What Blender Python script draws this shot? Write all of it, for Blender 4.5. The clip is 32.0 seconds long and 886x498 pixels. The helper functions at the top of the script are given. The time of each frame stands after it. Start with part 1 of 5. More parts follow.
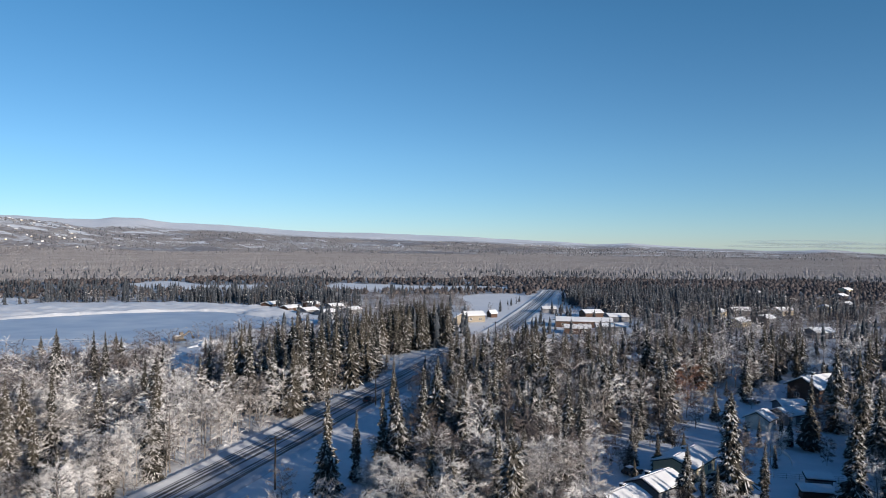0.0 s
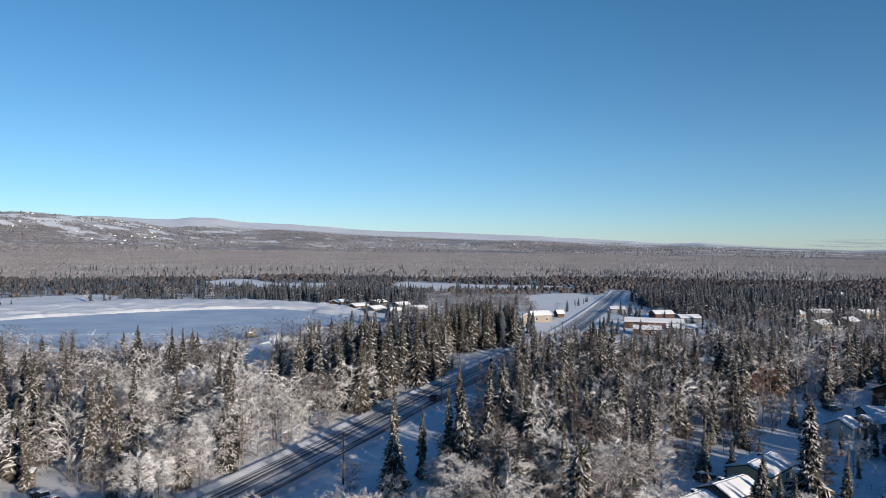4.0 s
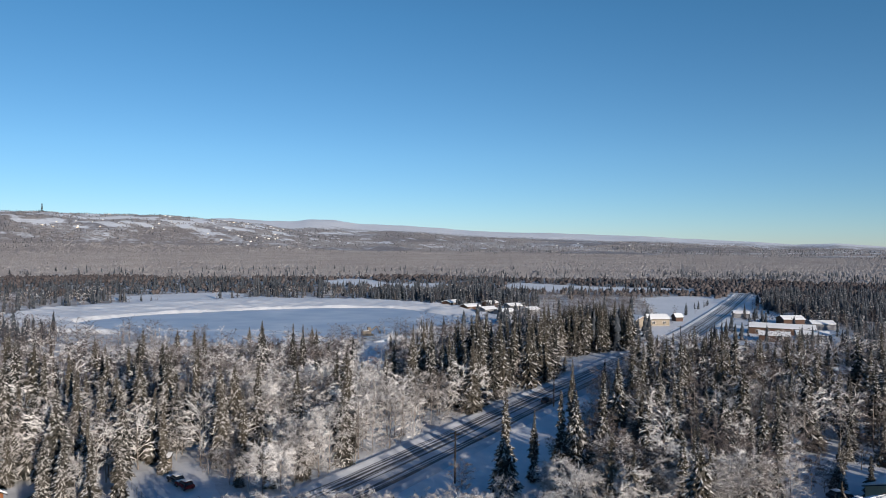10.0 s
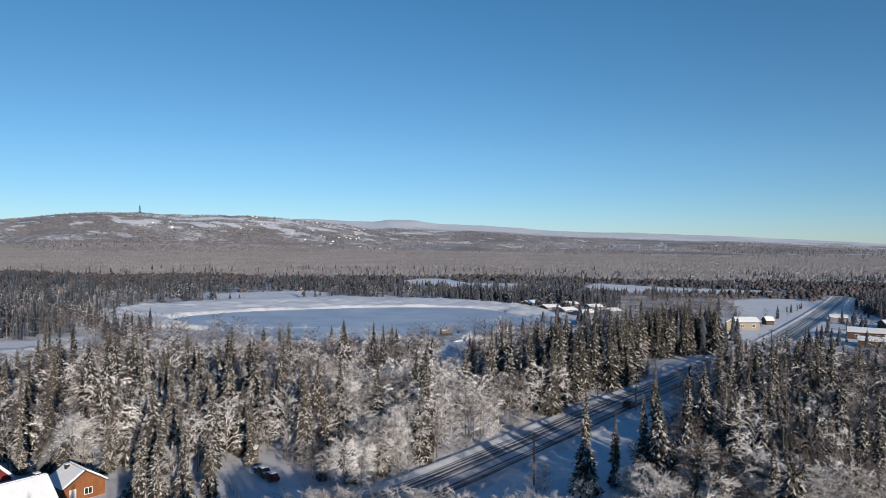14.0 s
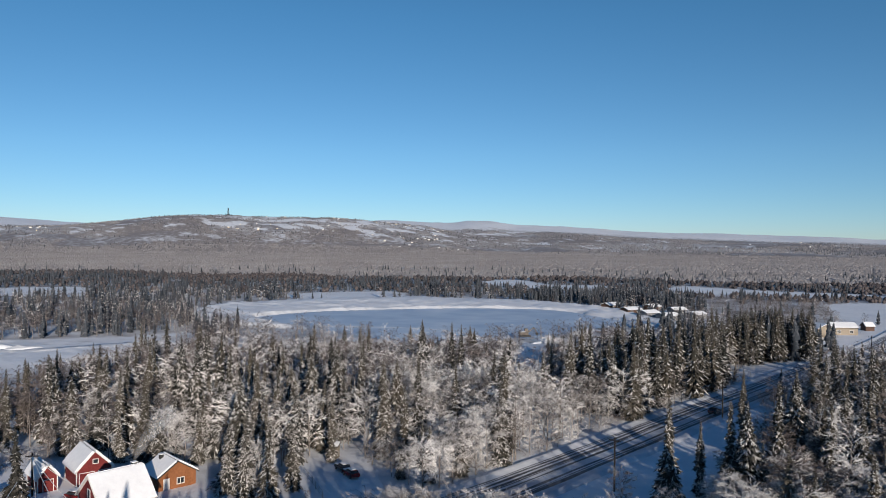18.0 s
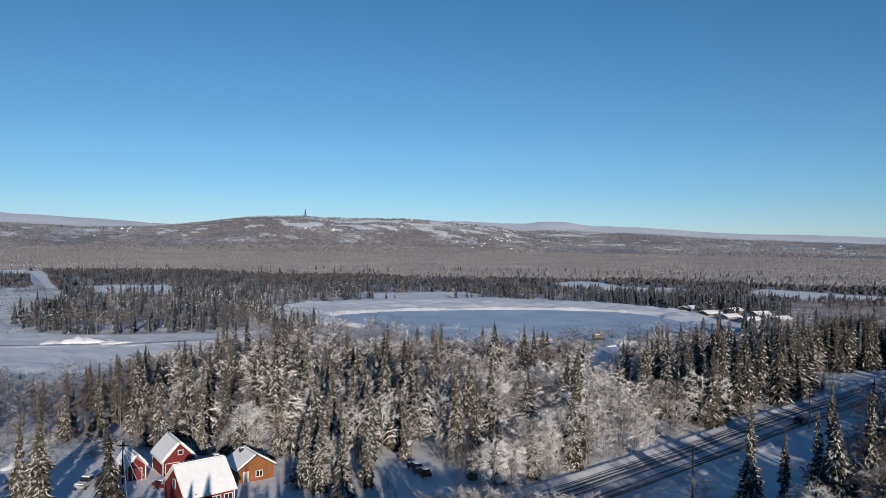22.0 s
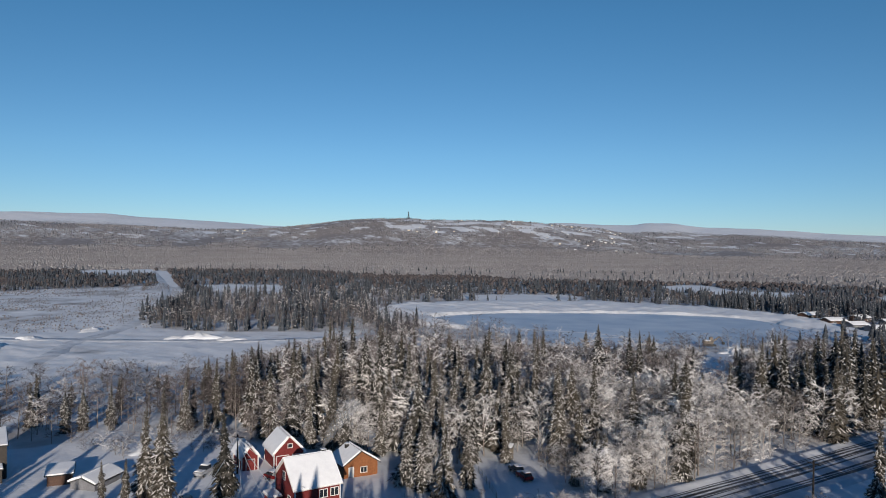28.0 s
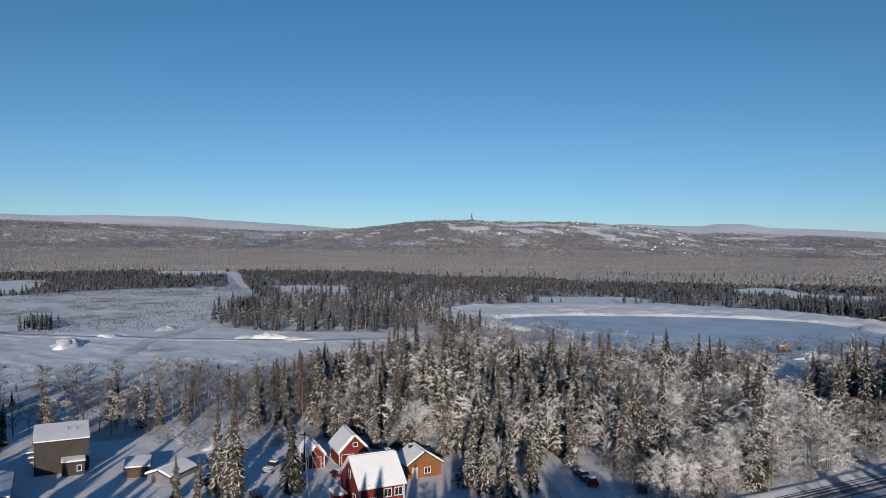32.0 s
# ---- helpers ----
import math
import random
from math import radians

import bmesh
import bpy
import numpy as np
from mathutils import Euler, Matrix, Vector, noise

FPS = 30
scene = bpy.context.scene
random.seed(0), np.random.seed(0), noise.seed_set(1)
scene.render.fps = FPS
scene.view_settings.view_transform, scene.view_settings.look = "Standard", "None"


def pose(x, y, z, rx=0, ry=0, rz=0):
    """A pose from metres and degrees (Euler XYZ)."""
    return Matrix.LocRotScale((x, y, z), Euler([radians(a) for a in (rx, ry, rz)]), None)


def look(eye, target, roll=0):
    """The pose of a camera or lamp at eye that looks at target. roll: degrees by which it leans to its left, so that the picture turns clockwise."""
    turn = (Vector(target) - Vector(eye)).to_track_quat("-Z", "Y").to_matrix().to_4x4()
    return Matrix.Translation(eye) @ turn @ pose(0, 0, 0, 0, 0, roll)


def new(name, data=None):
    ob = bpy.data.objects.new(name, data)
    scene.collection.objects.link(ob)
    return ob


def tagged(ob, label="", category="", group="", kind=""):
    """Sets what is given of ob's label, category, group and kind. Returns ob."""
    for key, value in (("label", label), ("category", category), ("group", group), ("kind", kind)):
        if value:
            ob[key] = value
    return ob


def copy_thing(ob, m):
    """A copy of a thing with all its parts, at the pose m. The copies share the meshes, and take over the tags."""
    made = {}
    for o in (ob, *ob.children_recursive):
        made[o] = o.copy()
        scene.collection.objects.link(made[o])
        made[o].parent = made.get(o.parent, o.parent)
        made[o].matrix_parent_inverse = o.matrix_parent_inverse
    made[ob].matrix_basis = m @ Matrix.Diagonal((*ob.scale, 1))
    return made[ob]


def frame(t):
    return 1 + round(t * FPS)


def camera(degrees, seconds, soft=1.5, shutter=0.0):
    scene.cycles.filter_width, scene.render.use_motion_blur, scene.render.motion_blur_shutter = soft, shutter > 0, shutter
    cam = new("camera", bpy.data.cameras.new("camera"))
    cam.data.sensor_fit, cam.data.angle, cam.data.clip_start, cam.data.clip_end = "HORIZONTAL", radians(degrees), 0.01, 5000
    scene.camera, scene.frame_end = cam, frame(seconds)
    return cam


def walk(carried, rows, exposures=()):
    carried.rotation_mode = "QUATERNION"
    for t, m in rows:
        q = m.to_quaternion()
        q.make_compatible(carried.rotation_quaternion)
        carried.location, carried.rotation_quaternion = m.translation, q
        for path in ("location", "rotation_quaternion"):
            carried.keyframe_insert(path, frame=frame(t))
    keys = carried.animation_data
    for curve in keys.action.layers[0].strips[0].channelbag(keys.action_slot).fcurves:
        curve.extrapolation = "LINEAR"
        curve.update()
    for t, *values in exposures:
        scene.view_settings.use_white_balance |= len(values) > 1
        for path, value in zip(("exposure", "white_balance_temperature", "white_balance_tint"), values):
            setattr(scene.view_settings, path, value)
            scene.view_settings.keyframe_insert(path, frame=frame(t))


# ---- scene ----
# A hovering camera 45 m above a snowy valley turns slowly to its left.
# x to the right and y ahead at the start; azimuths in degrees, counter-clockwise from y.
cam = camera(63.62, 32.0, soft=0.95)
PATH = [
    (0.0, pose(0, 0, 45, 89.520, -0.541, 0.000)),
    (0.5, pose(0, 0, 45, 89.505, -0.544, 0.688)),
    (1.0, pose(0, 0, 45, 89.486, -0.547, 1.398)),
    (1.5, pose(0, 0, 45, 89.469, -0.546, 2.065)),
    (2.0, pose(0, 0, 45, 89.452, -0.544, 2.710)),
    (2.5, pose(0, 0, 45, 89.437, -0.543, 3.351)),
    (3.0, pose(0, 0, 45, 89.422, -0.543, 4.038)),
    (3.5, pose(0, 0, 45, 89.410, -0.545, 4.658)),
    (5.5, pose(0, 0, 45, 89.402, -0.546, 7.376)),
    (6.0, pose(0, 0, 45, 89.402, -0.547, 8.113)),
    (6.5, pose(0, 0, 45, 89.407, -0.547, 8.860)),
    (7.0, pose(0, 0, 45, 89.414, -0.552, 9.604)),
    (7.5, pose(0, 0, 45, 89.420, -0.560, 10.303)),
    (8.0, pose(0, 0, 45, 89.424, -0.567, 11.078)),
    (8.5, pose(0, 0, 45, 89.423, -0.565, 11.864)),
    (9.0, pose(0, 0, 45, 89.420, -0.553, 12.659)),
    (9.5, pose(0, 0, 45, 89.410, -0.537, 13.419)),
    (10.0, pose(0, 0, 45, 89.396, -0.524, 14.226)),
    (10.5, pose(0, 0, 45, 89.377, -0.520, 15.000)),
    (11.0, pose(0, 0, 45, 89.356, -0.526, 15.800)),
    (11.5, pose(0, 0, 45, 89.337, -0.542, 16.584)),
    (12.0, pose(0, 0, 45, 89.326, -0.557, 17.385)),
    (12.5, pose(0, 0, 45, 89.324, -0.564, 18.175)),
    (13.0, pose(0, 0, 45, 89.330, -0.560, 18.947)),
    (13.5, pose(0, 0, 45, 89.334, -0.550, 19.751)),
    (14.0, pose(0, 0, 45, 89.335, -0.536, 20.542)),
    (14.5, pose(0, 0, 45, 89.337, -0.522, 21.352)),
    (16.5, pose(0, 0, 45, 89.342, -0.513, 24.518)),
    (17.0, pose(0, 0, 45, 89.350, -0.514, 25.289)),
    (17.5, pose(0, 0, 45, 89.358, -0.520, 26.028)),
    (18.0, pose(0, 0, 45, 89.362, -0.527, 26.803)),
    (18.5, pose(0, 0, 45, 89.363, -0.532, 27.531)),
    (19.0, pose(0, 0, 45, 89.361, -0.536, 28.256)),
    (19.5, pose(0, 0, 45, 89.357, -0.542, 28.993)),
    (20.0, pose(0, 0, 45, 89.353, -0.548, 29.724)),
    (20.5, pose(0, 0, 45, 89.353, -0.557, 30.453)),
    (21.0, pose(0, 0, 45, 89.361, -0.576, 31.185)),
    (21.5, pose(0, 0, 45, 89.374, -0.609, 31.898)),
    (22.0, pose(0, 0, 45, 89.384, -0.646, 32.616)),
    (22.5, pose(0, 0, 45, 89.386, -0.670, 33.362)),
    (23.0, pose(0, 0, 45, 89.382, -0.679, 34.066)),
    (23.5, pose(0, 0, 45, 89.379, -0.675, 34.793)),
    (24.0, pose(0, 0, 45, 89.380, -0.669, 35.504)),
    (24.5, pose(0, 0, 45, 89.384, -0.663, 36.198)),
    (25.0, pose(0, 0, 45, 89.392, -0.664, 36.880)),
    (25.5, pose(0, 0, 45, 89.406, -0.670, 37.548)),
    (27.5, pose(0, 0, 45, 89.428, -0.682, 40.135)),
    (28.0, pose(0, 0, 45, 89.444, -0.686, 40.760)),
    (28.5, pose(0, 0, 45, 89.452, -0.661, 41.372)),
    (29.0, pose(0, 0, 45, 89.456, -0.645, 42.031)),
    (29.5, pose(0, 0, 45, 89.464, -0.633, 42.658)),
    (30.0, pose(0, 0, 45, 89.475, -0.626, 43.296)),
    (30.5, pose(0, 0, 45, 89.486, -0.622, 43.931)),
    (31.0, pose(0, 0, 45, 89.498, -0.621, 44.545)),
    (31.5, pose(0, 0, 45, 89.512, -0.621, 45.203)),
    (32.0, pose(0, 0, 45, 89.524, -0.620, 45.834)),
]
# the camera meters the sky, which pales towards the end of its turn
walk(cam, PATH, [(0.0, 0.50), (8.0, 0.40), (16.0, 0.25), (24.0, 0.12), (32.0, 0.03)])

# ---------------------------------------------------------------- light
SUN_AZ, SUN_EL = 226.0, 12.5
world = bpy.data.worlds.new("winter_sky")
world.use_nodes = True
scene.world = world
wn, wl = world.node_tree.nodes, world.node_tree.links
sky = wn.new("ShaderNodeTexSky")
sky.sky_type = "NISHITA"
sky.sun_disc = False
sky.sun_elevation = radians(SUN_EL)
sky.sun_rotation = radians(360 - SUN_AZ)
sky.altitude = 150
sky.air_density, sky.dust_density, sky.ozone_density = 0.6, 0.10, 5.0
clear = wn.new("ShaderNodeMix")
clear.data_type, clear.blend_type = "RGBA", "MULTIPLY"
clear.inputs["Factor"].default_value = 1.0
wl.new(sky.outputs[0], clear.inputs["A"])
# the clear winter sky deepens towards the zenith
at, up, deep = wn.new("ShaderNodeTexCoord"), wn.new("ShaderNodeSeparateXYZ"), wn.new("ShaderNodeValToRGB")
wl.new(at.outputs["Generated"], up.inputs[0])
wl.new(up.outputs["Z"], deep.inputs[0])
for k, (z, c) in enumerate(((0.0, (0.95, 0.77, 0.63)), (0.05, (0.95, 0.82, 0.645)), (0.12, (0.94, 0.895, 0.70)), (0.30, (0.745, 0.935, 0.76)), (0.75, (0.408, 0.655, 0.67)))):
    stop = deep.color_ramp.elements[0] if k == 0 else deep.color_ramp.elements.new(z) if k < 4 else deep.color_ramp.elements[-1]
    stop.position, stop.color = z, (*c, 1)
wl.new(deep.outputs["Color"], clear.inputs["B"])
wl.new(clear.outputs["Result"], wn["Background"].inputs[0])
wn["Background"].inputs[1].default_value = 0.132
sun_dir = Vector((-math.sin(radians(SUN_AZ)) * math.cos(radians(SUN_EL)),
                  math.cos(radians(SUN_AZ)) * math.cos(radians(SUN_EL)), math.sin(radians(SUN_EL))))
sun = new("sun", bpy.data.lights.new("sun", "SUN"))
sun.data.energy, sun.data.angle, sun.data.color = 4.3, radians(0.6), (1.0, 0.90, 0.79)
sun.matrix_world = look(sun_dir * 400, (0, 0, 0))


# ---------------------------------------------------------------- materials
def material(name, dark, light, scale=1.0, rough=0.8, bump=0.0, bump_scale=8.0, metal=0.0, coarse=0.15, random_mix=0.0, spec=0.3):
    """Two-scale noise between two colours, with bump; random_mix shifts the mix from object to object."""
    m = bpy.data.materials.new(name)
    m.use_nodes = True
    n, l = m.node_tree.nodes, m.node_tree.links
    b = n["Principled BSDF"]
    b.inputs["Roughness"].default_value, b.inputs["Metallic"].default_value = rough, metal
    b.inputs["Specular IOR Level"].default_value = spec
    geo = n.new("ShaderNodeNewGeometry")
    fine, wide = n.new("ShaderNodeTexNoise"), n.new("ShaderNodeTexNoise")
    fine.inputs["Scale"].default_value, fine.inputs["Detail"].default_value = scale, 4
    wide.inputs["Scale"].default_value, wide.inputs["Detail"].default_value = scale * coarse, 3
    for t in (fine, wide):
        l.new(geo.outputs["Position"], t.inputs["Vector"])
    add = n.new("ShaderNodeMath")
    add.operation = "ADD"
    l.new(fine.outputs["Fac"], add.inputs[0])
    l.new(wide.outputs["Fac"], add.inputs[1])
    last = add.outputs[0]
    if random_mix:
        info, att = n.new("ShaderNodeObjectInfo"), n.new("ShaderNodeAttribute")
        att.attribute_name = "tint"
        s = n.new("ShaderNodeMath")
        s.operation = "ADD"
        l.new(info.outputs["Random"], s.inputs[0])
        l.new(att.outputs["Fac"], s.inputs[1])
        w = n.new("ShaderNodeMath")
        w.operation = "FRACT"
        l.new(s.outputs[0], w.inputs[0])
        k = n.new("ShaderNodeMath")
        k.operation = "MULTIPLY_ADD"
        k.inputs[1].default_value, k.inputs[2].default_value = random_mix, -random_mix / 2
        l.new(w.outputs[0], k.inputs[0])
        a2 = n.new("ShaderNodeMath")
        a2.operation = "ADD"
        l.new(last, a2.inputs[0])
        l.new(k.outputs[0], a2.inputs[1])
        last = a2.outputs[0]
    ramp = n.new("ShaderNodeMapRange")
    ramp.inputs["From Min"].default_value, ramp.inputs["From Max"].default_value = 0.7, 1.3
    l.new(last, ramp.inputs["Value"])
    mix = n.new("ShaderNodeMix")
    mix.data_type = "RGBA"
    mix.inputs["A"].default_value, mix.inputs["B"].default_value = (*dark, 1), (*light, 1)
    l.new(ramp.outputs["Result"], mix.inputs["Factor"])
    l.new(mix.outputs["Result"], b.inputs["Base Color"])
    if bump:
        bt, bp = n.new("ShaderNodeTexNoise"), n.new("ShaderNodeBump")
        bt.inputs["Scale"].default_value, bt.inputs["Detail"].default_value = bump_scale, 5
        l.new(geo.outputs["Position"], bt.inputs["Vector"])
        l.new(bt.outputs["Fac"], bp.inputs["Height"])
        bp.inputs["Strength"].default_value, bp.inputs["Distance"].default_value = 1.0, bump
        l.new(bp.outputs["Normal"], b.inputs["Normal"])
    return m


def siding(name, dark, light, pitch=0.2, upright=False):
    """Painted boards: the noise material with a board relief."""
    m = material(name, dark, light, 3.0, 0.7)
    n, l = m.node_tree.nodes, m.node_tree.links
    co, wave, bp = n.new("ShaderNodeTexCoord"), n.new("ShaderNodeTexWave"), n.new("ShaderNodeBump")
    wave.bands_direction = "X" if upright else "Z"
    wave.wave_profile = "SAW"
    wave.inputs["Scale"].default_value = 0.314 / pitch
    l.new(co.outputs["Object"], wave.inputs["Vector"])
    l.new(wave.outputs["Fac"], bp.inputs["Height"])
    bp.inputs["Distance"].default_value = 0.02
    l.new(bp.outputs["Normal"], n["Principled BSDF"].inputs["Normal"])
    return m


SNOW = material("snow", (0.78, 0.79, 0.81), (0.88, 0.88, 0.88), 0.6, 0.6, 0.08, 1.5)
ROOF_SNOW = material("roof_snow", (0.80, 0.80, 0.81), (0.90, 0.90, 0.90), 1.2, 0.6, 0.03, 3.0)
TREE_SNOW = material("tree_snow", (0.46, 0.43, 0.41), (0.88, 0.85, 0.83), 2.0, 0.7)
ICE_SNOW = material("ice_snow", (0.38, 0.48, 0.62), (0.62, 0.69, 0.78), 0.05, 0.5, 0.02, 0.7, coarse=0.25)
NEEDLES = material("spruce_needles", (0.007, 0.009, 0.008), (0.066, 0.056, 0.041), 1.4, 0.75, random_mix=0.6)
def frosted(m, frost, low=0.30, high=0.85, most=0.85):
    """Hoarfrost and snow dust lying on the faces that look up."""
    n, l = m.node_tree.nodes, m.node_tree.links
    b = n["Principled BSDF"]
    old = b.inputs["Base Color"].links[0].from_socket
    geo, sep, mr, nz, mul, mx = (n.new("ShaderNodeNewGeometry"), n.new("ShaderNodeSeparateXYZ"), n.new("ShaderNodeMapRange"), n.new("ShaderNodeTexNoise"),
                                 n.new("ShaderNodeMath"), n.new("ShaderNodeMix"))
    l.new(geo.outputs["Normal"], sep.inputs[0])
    nz.inputs["Scale"].default_value, nz.inputs["Detail"].default_value = 1.1, 5
    l.new(geo.outputs["Position"], nz.inputs["Vector"])
    add = n.new("ShaderNodeMath")
    add.operation = "MULTIPLY_ADD"
    add.inputs[1].default_value = 1.4
    l.new(nz.outputs["Fac"], add.inputs[0])
    l.new(sep.outputs["Z"], add.inputs[2])
    mr.inputs["From Min"].default_value, mr.inputs["From Max"].default_value = low + 0.7, high + 0.7
    l.new(add.outputs[0], mr.inputs["Value"])
    mul.operation = "MULTIPLY"
    mul.inputs[1].default_value = most
    l.new(mr.outputs["Result"], mul.inputs[0])
    mx.data_type = "RGBA"
    mx.inputs["B"].default_value = (*frost, 1)
    l.new(old, mx.inputs["A"])
    l.new(mul.outputs[0], mx.inputs["Factor"])
    l.new(mx.outputs["Result"], b.inputs["Base Color"])


frosted(NEEDLES, (0.42, 0.38, 0.34), 0.72, 1.25, 0.45)
BARK = material("bark", (0.07, 0.05, 0.04), (0.22, 0.18, 0.15), 4.0, 0.9, 0.01, 12)
FROST = material("frosted_twigs", (0.105, 0.088, 0.081), (0.92, 0.885, 0.86), 0.9, 0.8, random_mix=0.55)
TWIGS = material("bare_twigs", (0.034, 0.028, 0.027), (0.215, 0.180, 0.172), 1.0, 0.85, random_mix=0.6)
RUST = material("rusty_twigs", (0.10, 0.048, 0.032), (0.26, 0.135, 0.09), 1.5, 0.85)
BIRCH = material("birch_bark", (0.09, 0.075, 0.066), (0.33, 0.29, 0.26), 2.5, 0.8)
# bluer, flatter spruce colour with the distance haze put into it
HAZY_SPRUCE = material("hazy_spruce", (0.018, 0.024, 0.032), (0.056, 0.064, 0.075), 0.2, 0.85, random_mix=0.6)
frosted(HAZY_SPRUCE, (0.36, 0.37, 0.40), 0.62, 1.2, 0.42)
# frosted birches, their colour paled and turned mauve to hold the haze
HAZY_BIRCH = material("hazy_frosted_birch", (0.285, 0.262, 0.254), (0.410, 0.384, 0.374), 0.05, 0.85, random_mix=0.25)
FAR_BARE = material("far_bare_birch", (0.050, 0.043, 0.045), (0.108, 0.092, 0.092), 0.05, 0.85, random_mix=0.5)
SCRUB = material("willow_twigs", (0.13, 0.112, 0.104), (0.30, 0.27, 0.255), 0.3, 0.85, random_mix=0.5)
RED = siding("red_boards", (0.13, 0.018, 0.017), (0.20, 0.032, 0.030))
ORANGE = siding("orange_boards", (0.20, 0.075, 0.028), (0.29, 0.115, 0.048))
DARKW = siding("dark_brown_boards", (0.042, 0.036, 0.032), (0.072, 0.061, 0.053))
BROWN = siding("brown_boards", (0.065, 0.036, 0.026), (0.11, 0.062, 0.044), 0.25, True)
CREAM = siding("cream_boards", (0.55, 0.45, 0.28), (0.68, 0.57, 0.38))
WHITEW = siding("white_boards", (0.62, 0.58, 0.50), (0.75, 0.71, 0.63))
GREYW = siding("grey_boards", (0.14, 0.14, 0.15), (0.24, 0.24, 0.25))
YELLOW = siding("yellow_boards", (0.24, 0.20, 0.15), (0.31, 0.26, 0.20))
MACHINE = material("dusty_machine_paint", (0.09, 0.075, 0.06), (0.20, 0.17, 0.14), 2.0, 0.6)
TRIM = material("white_trim", (0.66, 0.64, 0.60), (0.80, 0.78, 0.75), 4, 0.6)
DARK = material("dark_trim", (0.02, 0.02, 0.02), (0.05, 0.05, 0.05), 4, 0.6)
METAL = material("galvanised_metal", (0.25, 0.25, 0.26), (0.42, 0.42, 0.43), 6, 0.35, metal=0.9)
GLASS = material("window_glass", (0.015, 0.018, 0.022), (0.03, 0.035, 0.04), 0.5, 0.06, spec=0.6)
POLE_WOOD = material("pole_wood", (0.012, 0.010, 0.009), (0.030, 0.024, 0.020), 5, 0.9)
TYRE = material("tyre_rubber", (0.012, 0.012, 0.012), (0.03, 0.03, 0.03), 8, 0.9)
CAR_RED = material("car_paint_red", (0.11, 0.008, 0.008), (0.15, 0.012, 0.011), 1, 0.25, spec=0.5)
CAR_DARK = material("car_paint_dark", (0.018, 0.02, 0.025), (0.04, 0.042, 0.05), 1, 0.25, spec=0.5)
CAR_SILVER = material("car_paint_silver", (0.30, 0.31, 0.33), (0.40, 0.41, 0.43), 1, 0.3, spec=0.5)
ASPHALT = material("wet_asphalt", (0.022, 0.023, 0.026), (0.16, 0.165, 0.18), 0.55, 0.55, 0.01, 5)
PACKED = material("packed_snow", (0.42, 0.44, 0.48), (0.80, 0.81, 0.83), 0.25, 0.6, 0.04, 1.2)


# ---------------------------------------------------------------- mesh tools
def fast(name, verts, tris, mat, tint=None, smooth=False):
    """A triangle mesh from arrays."""
    verts, tris = np.asarray(verts, np.float32), np.asarray(tris, np.int32)
    me = bpy.data.meshes.new(name)
    me.vertices.add(len(verts))
    me.vertices.foreach_set("co", verts.ravel())
    me.loops.add(len(tris) * 3)
    me.loops.foreach_set("vertex_index", tris.ravel())
    me.polygons.add(len(tris))
    me.polygons.foreach_set("loop_start", np.arange(len(tris), dtype=np.int32) * 3)
    if smooth:
        me.polygons.foreach_set("use_smooth", np.ones(len(tris), bool))
    if tint is not None:
        me.attributes.new("tint", "FLOAT", "POINT").data.foreach_set("value", np.asarray(tint, np.float32))
    me.materials.append(mat)
    me.update(calc_edges=True)
    return me


def bm_mesh(name, bm, mat):
    me = bpy.data.meshes.new(name)
    bm.to_mesh(me)
    bm.free()
    me.materials.append(mat)
    return me


def part(name, bm, mat, parent, label=""):
    ob = new(name, bm_mesh(name, bm, mat))
    ob.parent = parent
    return tagged(ob, label)


def box(bm, x0, y0, z0, x1, y1, z1, m=None):
    v = [bm.verts.new((x, y, z)) for z in (z0, z1) for y in (y0, y1) for x in (x0, x1)]
    for f in ((0, 2, 3, 1), (4, 5, 7, 6), (0, 1, 5, 4), (1, 3, 7, 5), (3, 2, 6, 7), (2, 0, 4, 6)):
        bm.faces.new([v[i] for i in f])
    if m is not None:
        bmesh.ops.transform(bm, matrix=m, verts=v)
    return v


def boxed(x0, y0, z0, x1, y1, z1, bevel=0.0):
    bm = bmesh.new()
    box(bm, x0, y0, z0, x1, y1, z1)
    if bevel:
        bmesh.ops.bevel(bm, geom=list(bm.edges), offset=bevel, segments=2, affect="EDGES")
    return bm


def prism(profile, x0, x1):
    """A closed profile of (y, z) drawn out along x."""
    bm = bmesh.new()
    a = [bm.verts.new((x0, y, z)) for y, z in profile]
    b = [bm.verts.new((x1, y, z)) for y, z in profile]
    k = len(profile)
    bm.faces.new(a[::-1])
    bm.faces.new(b)
    for i in range(k):
        bm.faces.new((a[i], a[(i + 1) % k], b[(i + 1) % k], b[i]))
    bmesh.ops.recalc_face_normals(bm, faces=bm.faces)
    return bm


def rod(bm, p, q, r0, r1=None, sides=8):
    r1 = r0 if r1 is None else r1
    p, q = Vector(p), Vector(q)
    turn = (q - p).to_track_quat("Z", "Y").to_matrix()
    rings = []
    for c, r in ((p, r0), (q, r1)):
        rings.append([bm.verts.new(c + turn @ Vector((r * math.cos(6.2832 * i / sides), r * math.sin(6.2832 * i / sides), 0))) for i in range(sides)])
    for i in range(sides):
        j = (i + 1) % sides
        bm.faces.new((rings[0][i], rings[0][j], rings[1][j], rings[1][i]))
    bm.faces.new(rings[0][::-1])
    bm.faces.new(rings[1])


# ---------------------------------------------------------------- the plan
def polar(az, d):
    return (-d * math.sin(radians(az)), d * math.cos(radians(az)))


